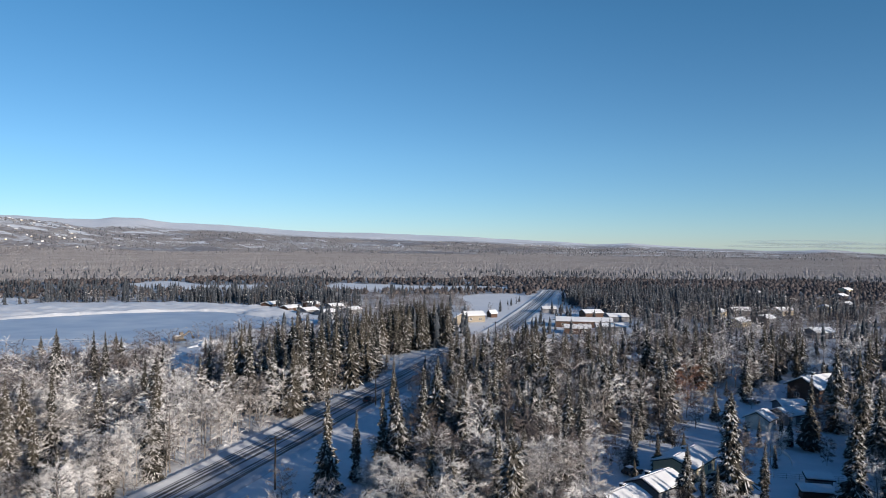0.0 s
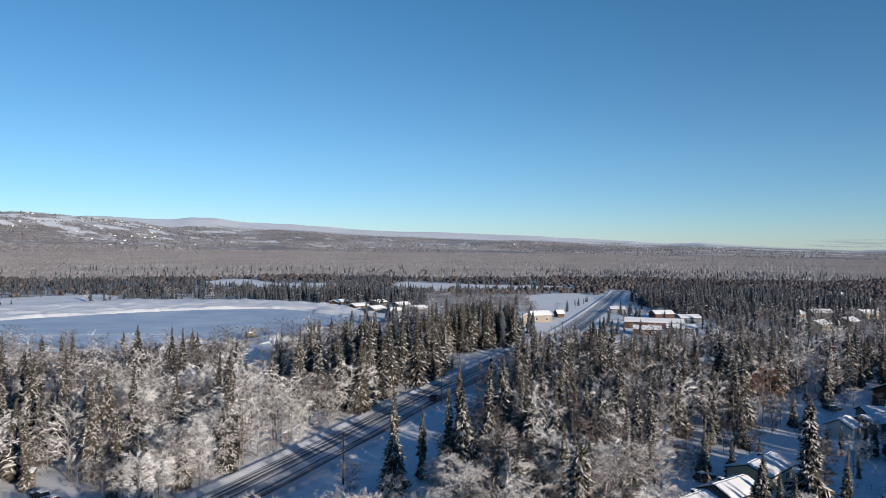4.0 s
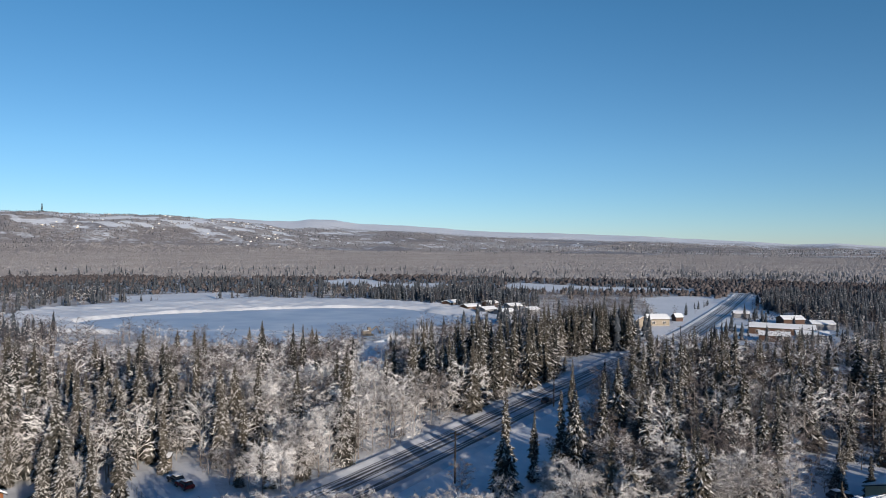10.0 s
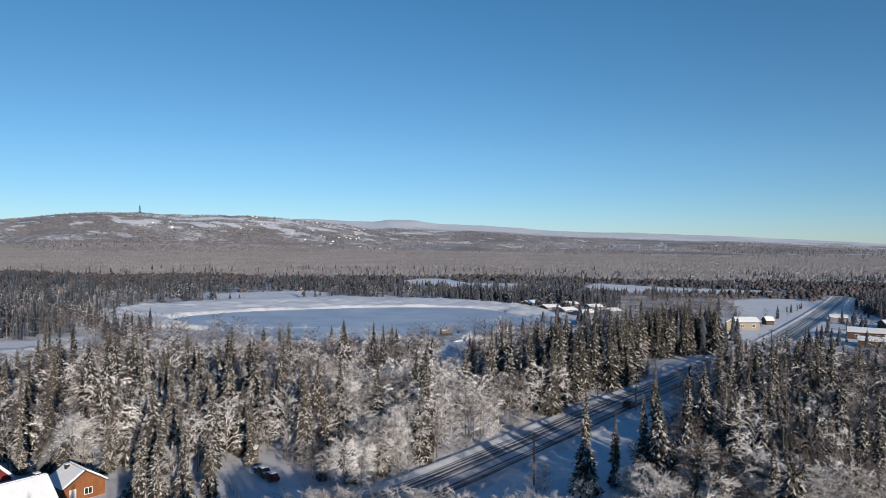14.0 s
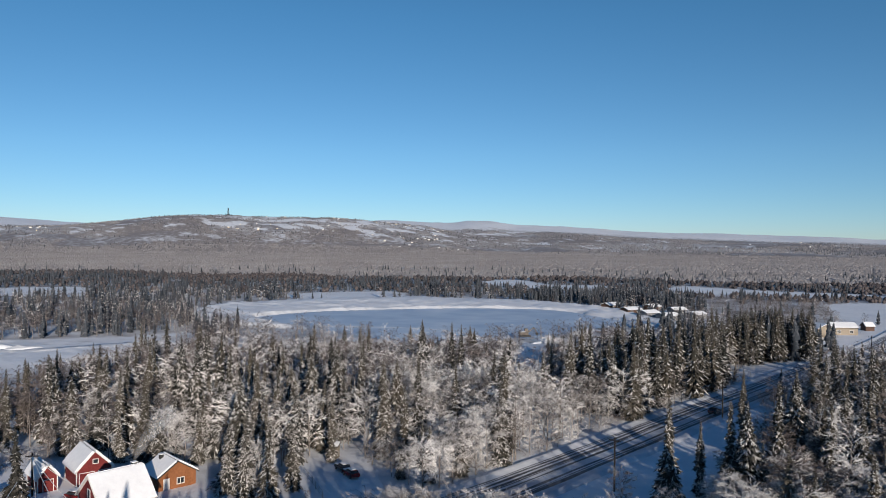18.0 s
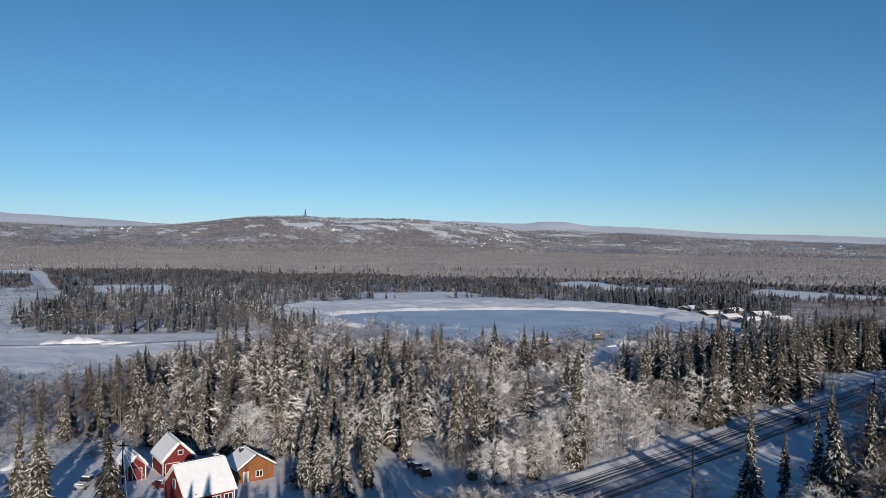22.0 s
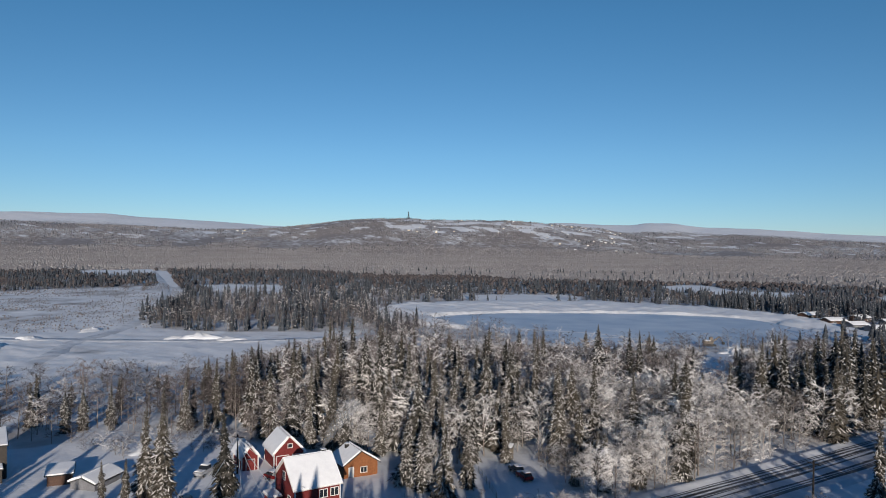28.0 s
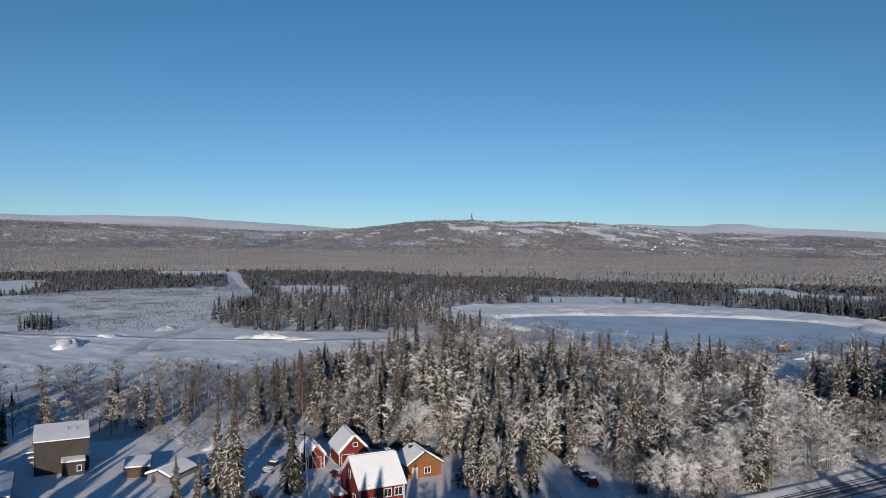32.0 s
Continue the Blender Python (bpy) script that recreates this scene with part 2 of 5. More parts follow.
def inside(x, y, poly):
    x, y = np.asarray(x, float), np.asarray(y, float)
    hit = np.zeros(x.shape, bool)
    for (ax, ay), (bx, by) in zip(poly, poly[1:] + poly[:1]):
        cross = ((ay > y) != (by > y)) & (x < (bx - ax) * (y - ay) / (by - ay + 1e-12) + ax)
        hit ^= cross
    return hit


def rounded(poly, n=8):
    """A smooth closed outline through the corners."""
    p = [Vector(c) for c in poly]
    out = []
    for i in range(len(p)):
        a, b, c, d = p[i - 1], p[i], p[(i + 1) % len(p)], p[(i + 2) % len(p)]
        for k in range(n):
            t = k / n
            q = 0.5 * (2 * b + (c - a) * t + (2 * a - 5 * b + 4 * c - d) * t * t + (3 * b - a - 3 * c + d) * t ** 3)
            out.append((q.x, q.y))
    return out


ROAD = [(-100, -40), (-80, 24), (-60, 84), (-46.5, 125), (-34.5, 165), (-25.3, 197), (-12, 240), (9.5, 310), (29, 366), (55.5, 472), (86, 605), (104, 690)]
ROAD_HALF = 7.6
LAKE = rounded([(-282, 318), (-272, 365), (-229, 414), (-190, 442), (-148, 454), (-105, 424), (-84, 396), (-98, 366), (-112, 318), (-150, 276), (-203, 288), (-246, 298)])
POND = rounded([(-352, 358), (-340, 385), (-300, 378), (-296, 352), (-320, 340)])
YARD_WEST = [(-170, 24), (-166, 60), (-158, 82), (-146, 92), (-128, 92), (-122, 97), (-96, 100), (-88, 92), (-76, 74), (-84, 62), (-98, 46), (-106, 34), (-120, 12), (-150, 6)]
YARD_CARS = [(-90, 126), (-80, 125), (-64, 106), (-56, 90), (-64, 84), (-76, 100), (-88, 108)]
YARD_EAST = [(24, 150), (38, 168), (52, 170), (70, 203), (84, 222), (100, 226), (120, 240), (150, 290), (158, 286), (132, 232), (124, 205), (108, 190), (96, 168), (84, 140), (70, 118), (30, 112)]
EAST_FRONT = [(16, 98), (48, 84), (84, 112), (70, 122), (30, 118)]
TRAIL = [(-112, 302), (-98, 300), (-72, 212), (-80, 206)]
VERGE = [(-52, 110), (-30, 104), (-16, 122), (-9, 150), (-8, 200), (-14, 235), (-40, 150)]
JUNCTION = [(-22, 252), (-18, 286), (-4, 304), (6, 300), (-4, 280), (-12, 262)]
TOWN = [(-6, 372), (-4, 410), (14, 450), (40, 480), (62, 600), (110, 690), (112, 620), (92, 560), (98, 470), (108, 430), (110, 372), (82, 342), (54, 342), (24, 340)]
RIVERBED = rounded([(-238, -60), (-248, 80), (-236, 112), (-226, 150), (-234, 206), (-245, 232), (-262, 258), (-268, 238), (-292, 208), (-326, 183), (-366, 182), (-420, 215), (-520, 290), (-640, 352), (-650, 330), (-660, 225), (-600, 100), (-420, -60)])
SNOWFIELDS = [[(14, 600), (18, 525), (20, 455), (45, 480), (66, 600), (78, 645), (44, 640)], rounded([(-96, 650), (-112, 775), (-20, 745), (60, 740), (60, 700), (-10, 680)]), rounded([(-320, 725), (-300, 790), (-235, 720), (-190, 740), (-165, 690), (-215, 650), (-255, 655)]),
              rounded([(-500, 362), (-560, 338), (-632, 372), (-600, 428), (-540, 410)]), [(-1020, 412), (-1002, 514), (-846, 440), (-888, 370)], [(-960, 490), (-553, 292), (-545, 306), (-950, 508)], [(-860, 150), (-860, 230), (-790, 214), (-690, 172), (-660, 140)],
              rounded([(-290, 500), (-330, 440), (-380, 470), (-330, 540)])]
LAKE_BANK = rounded([(-300, 292), (-352, 362), (-334, 420), (-278, 490), (-204, 508), (-128, 490), (-66, 418), (-62, 400), (-84, 385), (-200, 300)])
LAKE_HOMES = [(-128, 492), (-62, 420), (-50, 445), (-60, 490), (-100, 510)]


def road_distance(x, y):
    x, y = np.asarray(x, float), np.asarray(y, float)
    best = np.full(x.shape, 1e9)
    for (ax, ay), (bx, by) in zip(ROAD, ROAD[1:]):
        dx, dy = bx - ax, by - ay
        t = np.clip(((x - ax) * dx + (y - ay) * dy) / (dx * dx + dy * dy), 0, 1)
        best = np.minimum(best, np.hypot(x - ax - t * dx, y - ay - t * dy))
    return best


def lattice(ix, iy, seed):
    n = (ix * 374761393 + iy * 668265263 + int(seed * 1000) * 974711) & 0x7FFFFFFF
    n = ((n ^ (n >> 13)) * 1274126177) & 0x7FFFFFFF
    return ((n ^ (n >> 16)) & 0xFFFF) / 32767.5 - 1.0


def wave(x, y, s, seed=0.0):
    """Uneven values around 0 with features of size s, in two octaves."""
    x, y = np.asarray(x, float), np.asarray(y, float)
    total = 0.0
    for k, amp in ((1.0, 0.75), (2.3, 0.4)):
        u, v = (x * 0.83 + y * 0.56) * 2 * k / s, (y * 0.83 - x * 0.56) * 2 * k / s
        iu, iv = np.floor(u).astype(np.int64), np.floor(v).astype(np.int64)
        fu, fv = u - iu, v - iv
        fu, fv = fu * fu * (3 - 2 * fu), fv * fv * (3 - 2 * fv)
        a, b_ = lattice(iu, iv, seed + k), lattice(iu + 1, iv, seed + k)
        c, d = lattice(iu, iv + 1, seed + k), lattice(iu + 1, iv + 1, seed + k)
        total = total + amp * ((a * (1 - fu) + b_ * fu) * (1 - fv) + (c * (1 - fu) + d * fu) * fv)
    return total


RIDGE = [(-180, 0.0), (-60, -0.3), (-45, -0.5), (-31.8, -0.50), (-29.8, -0.36), (-28.3, -0.24), (-26.8, -0.34), (-25, -0.42), (-21.6, -0.30), (-17.6, -0.12), (-14.6, 0.10), (-12.1, -0.02),
         (-9.4, 0.12), (-6.8, 0.27), (-2.3, 0.46), (0, 0.56), (8.3, 0.76), (12.7, 0.89), (14.8, 1.11), (17.3, 1.28), (21, 1.38), (22.9, 1.63), (24.8, 1.66), (26, 1.52), (28.4, 1.55),
         (31.8, 1.64), (36, 1.3), (44, 1.1), (51.7, 1.08), (55, 1.10), (58, 1.36), (60.4, 1.45), (63.7, 1.58), (65.9, 1.76), (71.1, 1.73), (74, 1.62), (77.7, 1.69), (84, 1.6), (110, 1.2), (180, 0.3)]
FRONT = [(-180, -1), (20, -1), (24, 0.4), (28.4, 1.1), (31.8, 1.45), (35.5, 1.68), (40.2, 1.77), (43.5, 1.85), (46.3, 1.80), (48.8, 1.54), (51, 1.22), (53.5, 0.95), (59, 0.75), (66, 0.95), (72, 1.1), (78, 1.25), (90, 1.2), (110, 0), (180, -1)]


def height(x, y):
    """The lie of the land."""
    x, y = np.asarray(x, float), np.asarray(y, float)
    d, az = np.hypot(x, y), np.degrees(np.arctan2(-x, y))
    el = np.interp(az, *zip(*RIDGE))
    s = np.clip((d - 2300) / 2400, 0, 1)
    z = np.maximum(2, 45 + 4700 * np.tan(np.radians(el))) * (0.35 * s + 0.65 * s * s * (3 - 2 * s))
    top = 45 + 3500 * np.tan(np.radians(np.interp(az, *zip(*FRONT))))
    f = np.clip(1 - np.abs(d - 3500) / 1300, 0, 1)
    z = np.maximum(z, np.maximum(top, 0) * f * f * (3 - 2 * f))
    far = np.clip((d - 2300) / 800, 0, 1)
    z += far * (6 * wave(x, y, 900, 1.0) + 3 * wave(x, y, 310, 2.0))
    # banks of the lake and rough bars of the river bed
    bank = inside(x, y, LAKE_BANK) & ~inside(x, y, LAKE)
    z += bank * (1.4 + 0.8 * wave(x, y, 34, 3.0) + 0.5 * wave(x, y, 13, 5.0) + 0.5 * wave(x, y, 6, 1.3)) * (d > 250)
    bed = inside(x, y, RIVERBED)
    z += bed * (0.22 * wave(x, y, 60, 4.0) + 0.22 * wave(x, y, 17, 6.0) + 0.34 * wave(x, y, 8, 2.5) * (wave(x, y, 45, 7.5) > -0.15))
    near = np.clip(1 - d / 600, 0, 1) * np.clip((road_distance(x, y) - 9) / 8, 0, 1)
    z += near * ~bed * ~bank * (0.25 * wave(x, y, 21, 7.0) + 0.12 * wave(x, y, 6, 8.0))
    z = np.where(inside(x, y, LAKE), -0.8, z)
    return z


def on_ground(x, y):
    return float(height(np.array([x]), np.array([y]))[0])


CLEARINGS = [LAKE, LAKE_BANK, POND, YARD_WEST, YARD_CARS, YARD_EAST, JUNCTION, TOWN, RIVERBED, TRAIL, VERGE, EAST_FRONT] + SNOWFIELDS


FOOTPRINTS = []


def open_ground(x, y):
    hit = road_distance(x, y) < 8.2
    for fx, fy, fr in FOOTPRINTS:
        hit |= np.hypot(x - fx, y - fy) < fr
    for c in CLEARINGS:
        hit |= inside(x, y, c)
    return hit


# ---------------------------------------------------------------- ground
az_ring = np.unique(np.concatenate([np.arange(-180, -45, 3.0), np.arange(-45, 92, 0.3), np.arange(92, 180, 3.0)]))
d_ring = np.concatenate([np.arange(8, 120, 8.0), np.arange(120, 520, 3.0), np.geomspace(520, 4850, 170)])
AZ, DD = np.meshgrid(np.radians(az_ring), d_ring)
GX, GY = -DD * np.sin(AZ), DD * np.cos(AZ)
GZ = height(GX, GY)
na, nd = len(az_ring), len(d_ring)
gv = np.concatenate([np.stack([GX, GY, GZ], -1).reshape(-1, 3), [[0, 0, 0]]])
i, j = np.meshgrid(np.arange(nd - 1), np.arange(na), indexing="ij")
a, b = i * na + j, i * na + (j + 1) % na
c, e = a + na, b + na
gt = np.concatenate([np.stack([a, b, e], -1).reshape(-1, 3), np.stack([a, e, c], -1).reshape(-1, 3)])
j = np.arange(na)
gt = np.concatenate([gt, np.stack([np.full(na, len(gv) - 1), (j + 1) % na, j], -1)])

# snow, browned by brush and far woods; under near trees a stand-in for shade
GROUND = material("snow_ground", (0.74, 0.76, 0.79), (0.88, 0.88, 0.89), 0.35, 0.6, 0.10, 0.9, coarse=0.1)
n, l = GROUND.node_tree.nodes, GROUND.node_tree.links
att, nz, mr, mx = n.new("ShaderNodeAttribute"), n.new("ShaderNodeTexNoise"), n.new("ShaderNodeMapRange"), n.new("ShaderNodeMix")
att.attribute_name = "tint"
geo = n.new("ShaderNodeNewGeometry")
l.new(geo.outputs["Position"], nz.inputs["Vector"])
nz.inputs["Scale"].default_value, nz.inputs["Detail"].default_value = 0.06, 8
ad = n.new("ShaderNodeMath")
ad.operation = "ADD"
l.new(att.outputs["Fac"], ad.inputs[0])
l.new(nz.outputs["Fac"], ad.inputs[1])
mr.inputs["From Min"].default_value, mr.inputs["From Max"].default_value = 0.85, 1.25
l.new(ad.outputs[0], mr.inputs["Value"])
mx.data_type = "RGBA"
# brush colour shifted towards mauve, for haze over the far ground
mx.inputs["B"].default_value = (0.25, 0.22, 0.205, 1)
bsdf = n["Principled BSDF"]
old = bsdf.inputs["Base Color"].links[0].from_socket
l.new(old, mx.inputs["A"])
l.new(mr.outputs["Result"], mx.inputs["Factor"])
l.new(mx.outputs["Result"], bsdf.inputs["Base Color"])
cx, cy = gv[:, 0], gv[:, 1]
gd = np.hypot(cx, cy)
cover = np.where(open_ground(cx, cy), 0.08, np.interp(gd, [0, 250, 600, 2300, 3400, 4850], [0.43, 0.45, 0.60, 0.9, 0.5, 0.25]))
cover = np.where(inside(cx, cy, RIVERBED), 0.30 + 0.22 * wave(cx, cy, 60, 1.5) + 0.12 * np.clip((gd - 380) / 120, 0, 1), cover)
hill = np.clip((gd - 2500) / 400, 0, 1)
bare_top = np.clip((gv[:, 2] - 0.55 * (45 + 4700 * np.tan(np.radians(np.interp(np.degrees(np.arctan2(-cx, cy)), *zip(*RIDGE)))))) / 30, 0, 1) * (gd > 3600)
gaz = np.degrees(np.arctan2(-cx, cy))
patch = wave(cx, cy, 120, 4.2) > np.interp(gaz, [-40, 10, 26, 32, 44, 48, 60, 90], [0.62, 0.6, 0.40, 0.16, 0.16, 0.5, 0.6, 0.6])
cover = cover * (1 - hill) + hill * (0.70 + 0.22 * wave(cx, cy, 700, 1.2) + 0.12 * wave(cx, cy, 200, 2.7) - 0.40 * patch - 0.62 * bare_top)
tagged(new("ground", fast("ground", gv, gt, GROUND, cover, True)), "snow-covered valley floor rising to frosted hills", "ground", kind="structure")


def flat_sheet(name, poly, z, mat):
    bm = bmesh.new()
    f = bm.faces.new([bm.verts.new((x, y, z)) for x, y in poly])
    bmesh.ops.triangulate(bm, faces=[f])
    bmesh.ops.recalc_face_normals(bm, faces=bm.faces)
    if sum(q.normal.z for q in bm.faces) < 0:
        bmesh.ops.reverse_faces(bm, faces=bm.faces)
    return new(name, bm_mesh(name, bm, mat))


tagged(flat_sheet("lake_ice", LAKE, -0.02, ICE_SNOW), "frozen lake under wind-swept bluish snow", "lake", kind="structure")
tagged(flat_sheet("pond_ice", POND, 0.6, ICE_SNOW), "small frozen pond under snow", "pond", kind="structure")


# ---------------------------------------------------------------- road
def smooth_line(pts, n=14):
    p = [Vector(c) for c in pts]
    out = []
    for k in range(len(p) - 1):
        a, b, c, d = p[max(k - 1, 0)], p[k], p[k + 1], p[min(k + 2, len(p) - 1)]
        for s in range(n):
            t = s / n
            out.append(0.5 * (2 * b + (c - a) * t + (2 * a - 5 * b + 4 * c - d) * t * t + (3 * b - a - 3 * c + d) * t ** 3))
    return out + [p[-1]]


LINE = smooth_line(ROAD)


def strip(name, line, offs, zs, mat, wobble=0.0, seed=0, draped=False):
    """A ribbon along a line, with a cross-section of offsets and heights."""
    rng = random.Random(seed)
    vs, ts = [], []
    k = len(offs)
    ph = [rng.uniform(0, 6.28) for _ in offs]
    for i, q in enumerate(line):
        t = (line[min(i + 1, len(line) - 1)] - line[max(i - 1, 0)]).normalized()
        nrm = Vector((t.y, -t.x))
        for m, (o, z) in enumerate(zip(offs, zs)):
            w = wobble * (math.sin(i * 0.45 + ph[m]) + 0.6 * math.sin(i * 1.13 + 2 * ph[m]))
            p = q + nrm * (o + w)
            vs.append((p.x, p.y, z + (max(on_ground(p.x, p.y), on_ground(q.x, q.y)) if draped else 0.0)))
    for i in range(len(line) - 1):
        for m in range(k - 1):
            a = i * k + m
            ts += [(a, a + 1, a + k + 1), (a, a + k + 1, a + k)]
    return new(name, fast(name, vs, ts, mat, smooth=True))


road = tagged(strip("road", LINE, [-7.8, -7.1, -6.5, 6.6, 7.4, 8.8], [0.05, 0.45, 0.14, 0.14, 0.5, 0.05], PACKED, 0.10, 1),
              "two-way road under packed snow with ploughed edges", "road", kind="structure")
for off, w in ((-4.7, 0.16), (-4.0, 0.22), (-2.9, 0.30), (-1.6, 0.42), (-0.9, 0.14), (0.3, 0.30), (3.0, 0.30), (3.9, 0.16), (4.8, 0.48)):
    tagged(strip("wheel_track", LINE, [off - w, off + w], [0.146, 0.146], ASPHALT, 0.10, int(off * 10)),
           "bare dark wheel track worn through the road snow", "wheel track", kind="structure")

TRACKS = [smooth_line([(-420, 82), (-383, 86), (-331, 128), (-284, 171), (-263, 198), (-250, 226)]),
          smooth_line([(-262, 82), (-285, 105), (-318, 128), (-352, 165), (-420, 215), (-610, 325), (-954, 489)])]
for line in TRACKS:
    tagged(strip("snow_track", line, [-4.2, -3.2, 3.2, 4.2], [-0.35, 0.12, 0.12, -0.35], PACKED, 0.3, 5, True), "smooth packed snow track across the river flats", "snow track", kind="structure")

for line in ([(-158, 296), (-165, 310), (-150, 318), (-138, 300), (-158, 296)], [(-147, 283), (-128, 302), (-114, 315), (-102, 330)], [(-152, 288), (-128, 310), (-112, 325), (-100, 345)], [(-230, 300), (-190, 318), (-160, 322)]):
    tagged(strip("snow_drift", smooth_line(line), [-0.9, 0, 0.9], [-0.015, 0.12, -0.015], SNOW, 0.2, 3), "thin white drift of snow on the lake ice", "snow drift", kind="structure")


# ---------------------------------------------------------------- buildings
def house(x, y, yaw, length, depth, eave, ridge, wall, label, name="house", category="house", style="gable", openings=(), chimney=None, trim=None,
          snow=0.28, over=0.45, z=None, foot=True, bare=False):
    """A house with its ridge along its own x; openings: (side, along, sill, width, height, kind)."""
    e = tagged(new(name), label, category)
    e.matrix_basis = pose(x, y, (on_ground(x, y) if z is None else z) - 0.05, 0, 0, yaw)
    hl, hd = length / 2, depth / 2
    FOOTPRINTS.append((x, y, math.hypot(hl, hd) + 2.0))
    if style == "gable":
        profile = [(-hd, 0), (hd, 0), (hd, eave), (0, ridge), (-hd, eave)]
    else:
        profile = [(-hd, 0), (hd, 0), (hd, ridge), (-hd, eave)]
    part("wall", prism(profile, -hl, hl), wall, e)
    tm = trim or DARK
    slopes = ([((-hd, eave), (0, ridge)), ((hd, eave), (0, ridge))] if style == "gable" else [((-hd, eave), (hd, ridge))])
    for (y0, z0), (y1, z1) in slopes:
        run = Vector((y1 - y0, z1 - z0)).normalized()
        lo = Vector((y0, z0)) - run * over
        hi = Vector((y1, z1)) + (run * over if style != "gable" else run * 0.0)
        up = Vector((-run.y, run.x)) if run.x > 0 else Vector((run.y, -run.x))
        a, b = lo + up * 0.03, hi + up * 0.03
        r = part("roof", prism([tuple(a), tuple(b), tuple(b + up * 0.16), tuple(a + up * 0.16)], -hl - over, hl + over), tm, e)
        if not bare:
            c, d = lo + run * 0.10 + up * 0.19, hi + up * 0.19
            bm = prism([tuple(c), tuple(d), tuple(d + up * snow), tuple((c * 2 + d) / 3 + up * snow * 1.1), tuple(c + up * snow * 0.7)], -hl - over + 0.08, hl + over - 0.08)
            bmesh.ops.bevel(bm, geom=list(bm.edges), offset=0.09, segments=2, affect="EDGES")
            part("snow_cover", bm, ROOF_SNOW, e, "thick smooth snow on the roof")
    if trim is not None:
        for sx in (-hl, hl):
            for sy in (-hd, hd):
                part("corner_board", boxed(sx - 0.09, sy - 0.09, 0, sx + 0.09, sy + 0.09, eave), trim, e)
    for side, u, sill, w, h, kind in openings:
        m = {"F": pose(u, -hd, 0, 0, 0, 0), "B": pose(u, hd, 0, 0, 0, 180), "L": pose(-hl, u, 0, 0, 0, -90), "R": pose(hl, u, 0, 0, 0, 90)}[side]
        big = kind if kind in ("window", "door", "garage_door") else "window"
        frame_bm = bmesh.new()
        t = 0.11
        for x0, z0, x1, z1 in ((-w / 2 - t, sill - t, w / 2 + t, sill), (-w / 2 - t, sill + h, w / 2 + t, sill + h + t), (-w / 2 - t, sill, -w / 2, sill + h), (w / 2, sill, w / 2 + t, sill + h)):
            box(frame_bm, x0, -0.07, z0, x1, 0.03, z1)
        if big == "window" and w > 1.0:
            box(frame_bm, -0.04, -0.06, sill, 0.04, 0.02, sill + h)
        me = bm_mesh("frame", frame_bm, TRIM)
        o = new(big, me)
        o.parent = e
        o.matrix_basis = m
        q = part("pane" if big == "window" else "leaf", boxed(-w / 2, -0.02, sill, w / 2, 0.02, sill + h), GLASS if big == "window" else TRIM if big == "door" else wall, o)
    if chimney:
        u, v, h = chimney
        zt = ridge + h
        bm = boxed(u - 0.35, v - 0.35, eave * 0.8, u + 0.35, v + 0.35, zt, 0.03)
        ch = part("chimney", bm, METAL if bare else DARK, e)
        part("chimney_cap", boxed(u - 0.45, v - 0.45, zt + 0.02, u + 0.45, v + 0.45, zt + 0.14, 0.03), ROOF_SNOW, ch)
    return e


house(-97.2, 77.8, 73.7, 8.0, 9.2, 4.2, 8.1, RED, "red wooden two-storey house with a snowy steep roof", trim=TRIM, chimney=(3.1, 0.6, 0.5),
      openings=[("F", 1.0, 2.2, 1.3, 1.25, "window"), ("F", 3.0, 2.2, 1.3, 1.25, "window"), ("F", -1.6, 0.2, 1.0, 2.1, "door"), ("L", 0.4, 4.6, 0.9, 1.3, "window"),
                ("L", -2.0, 1.2, 1.0, 1.3, "window"), ("F", 2.4, 0.5, 1.2, 1.0, "window")])
porch = tagged(new("porch"), "small lean-to porch with snow on its white roof", "porch")
porch.matrix_basis = pose(-99.6, 72.4, 0, 0, 0, 73.7)
part("wall", boxed(-0.9, -1.5, 0, 0.9, 1.5, 2.2), RED, porch)
part("roof", boxed(-1.2, -1.8, 2.2, 1.1, 1.8, 2.34), TRIM, porch)
part("snow_cover", boxed(-1.15, -1.75, 2.35, 1.05, 1.75, 2.6, 0.1), ROOF_SNOW, porch)
house(-118.5, 88.8, -21.7, 7.6, 6.0, 2.9, 6.0, RED, "dark red barn with a steep snowy roof", "barn", "barn", trim=TRIM,
      openings=[("R", 0.2, 3.9, 0.8, 0.7, "window"), ("R", -1.3, 0.1, 2.4, 2.3, "garage_door"), ("R", 1.7, 0.1, 1.9, 2.3, "garage_door")])
house(-121.7, 81.9, -18, 6.0, 3.2, 2.7, 4.7, RED, "narrow red shed with a snowy gable roof", "shed", "shed", trim=TRIM, openings=[("R", 0.1, 0.1, 1.6, 2.1, "garage_door")])
house(-103.4, 94.3, -19, 6.2, 7.0, 2.6, 4.9, ORANGE, "orange-brown cabin with a snowy gable roof", "cabin", "cabin", chimney=(-1.5, -1.0, 0.5),
      openings=[("R", 0.6, 0.9, 1.2, 1.0, "window"), ("R", -2.0, 0.1, 0.9, 2.0, "door")])
house(-153.2, 44.4, 74, 9.4, 9.0, 6.3, 7.4, DARKW, "dark brown box-shaped two-storey house with a snowy flat roof", style="shed", over=0.3,
      openings=[("L", 0.0, 3.6, 1.4, 1.2, "window"), ("L", -2.5, 1.0, 1.4, 1.2, "window"), ("L", 2.5, 1.0, 1.4, 1.2, "window")])
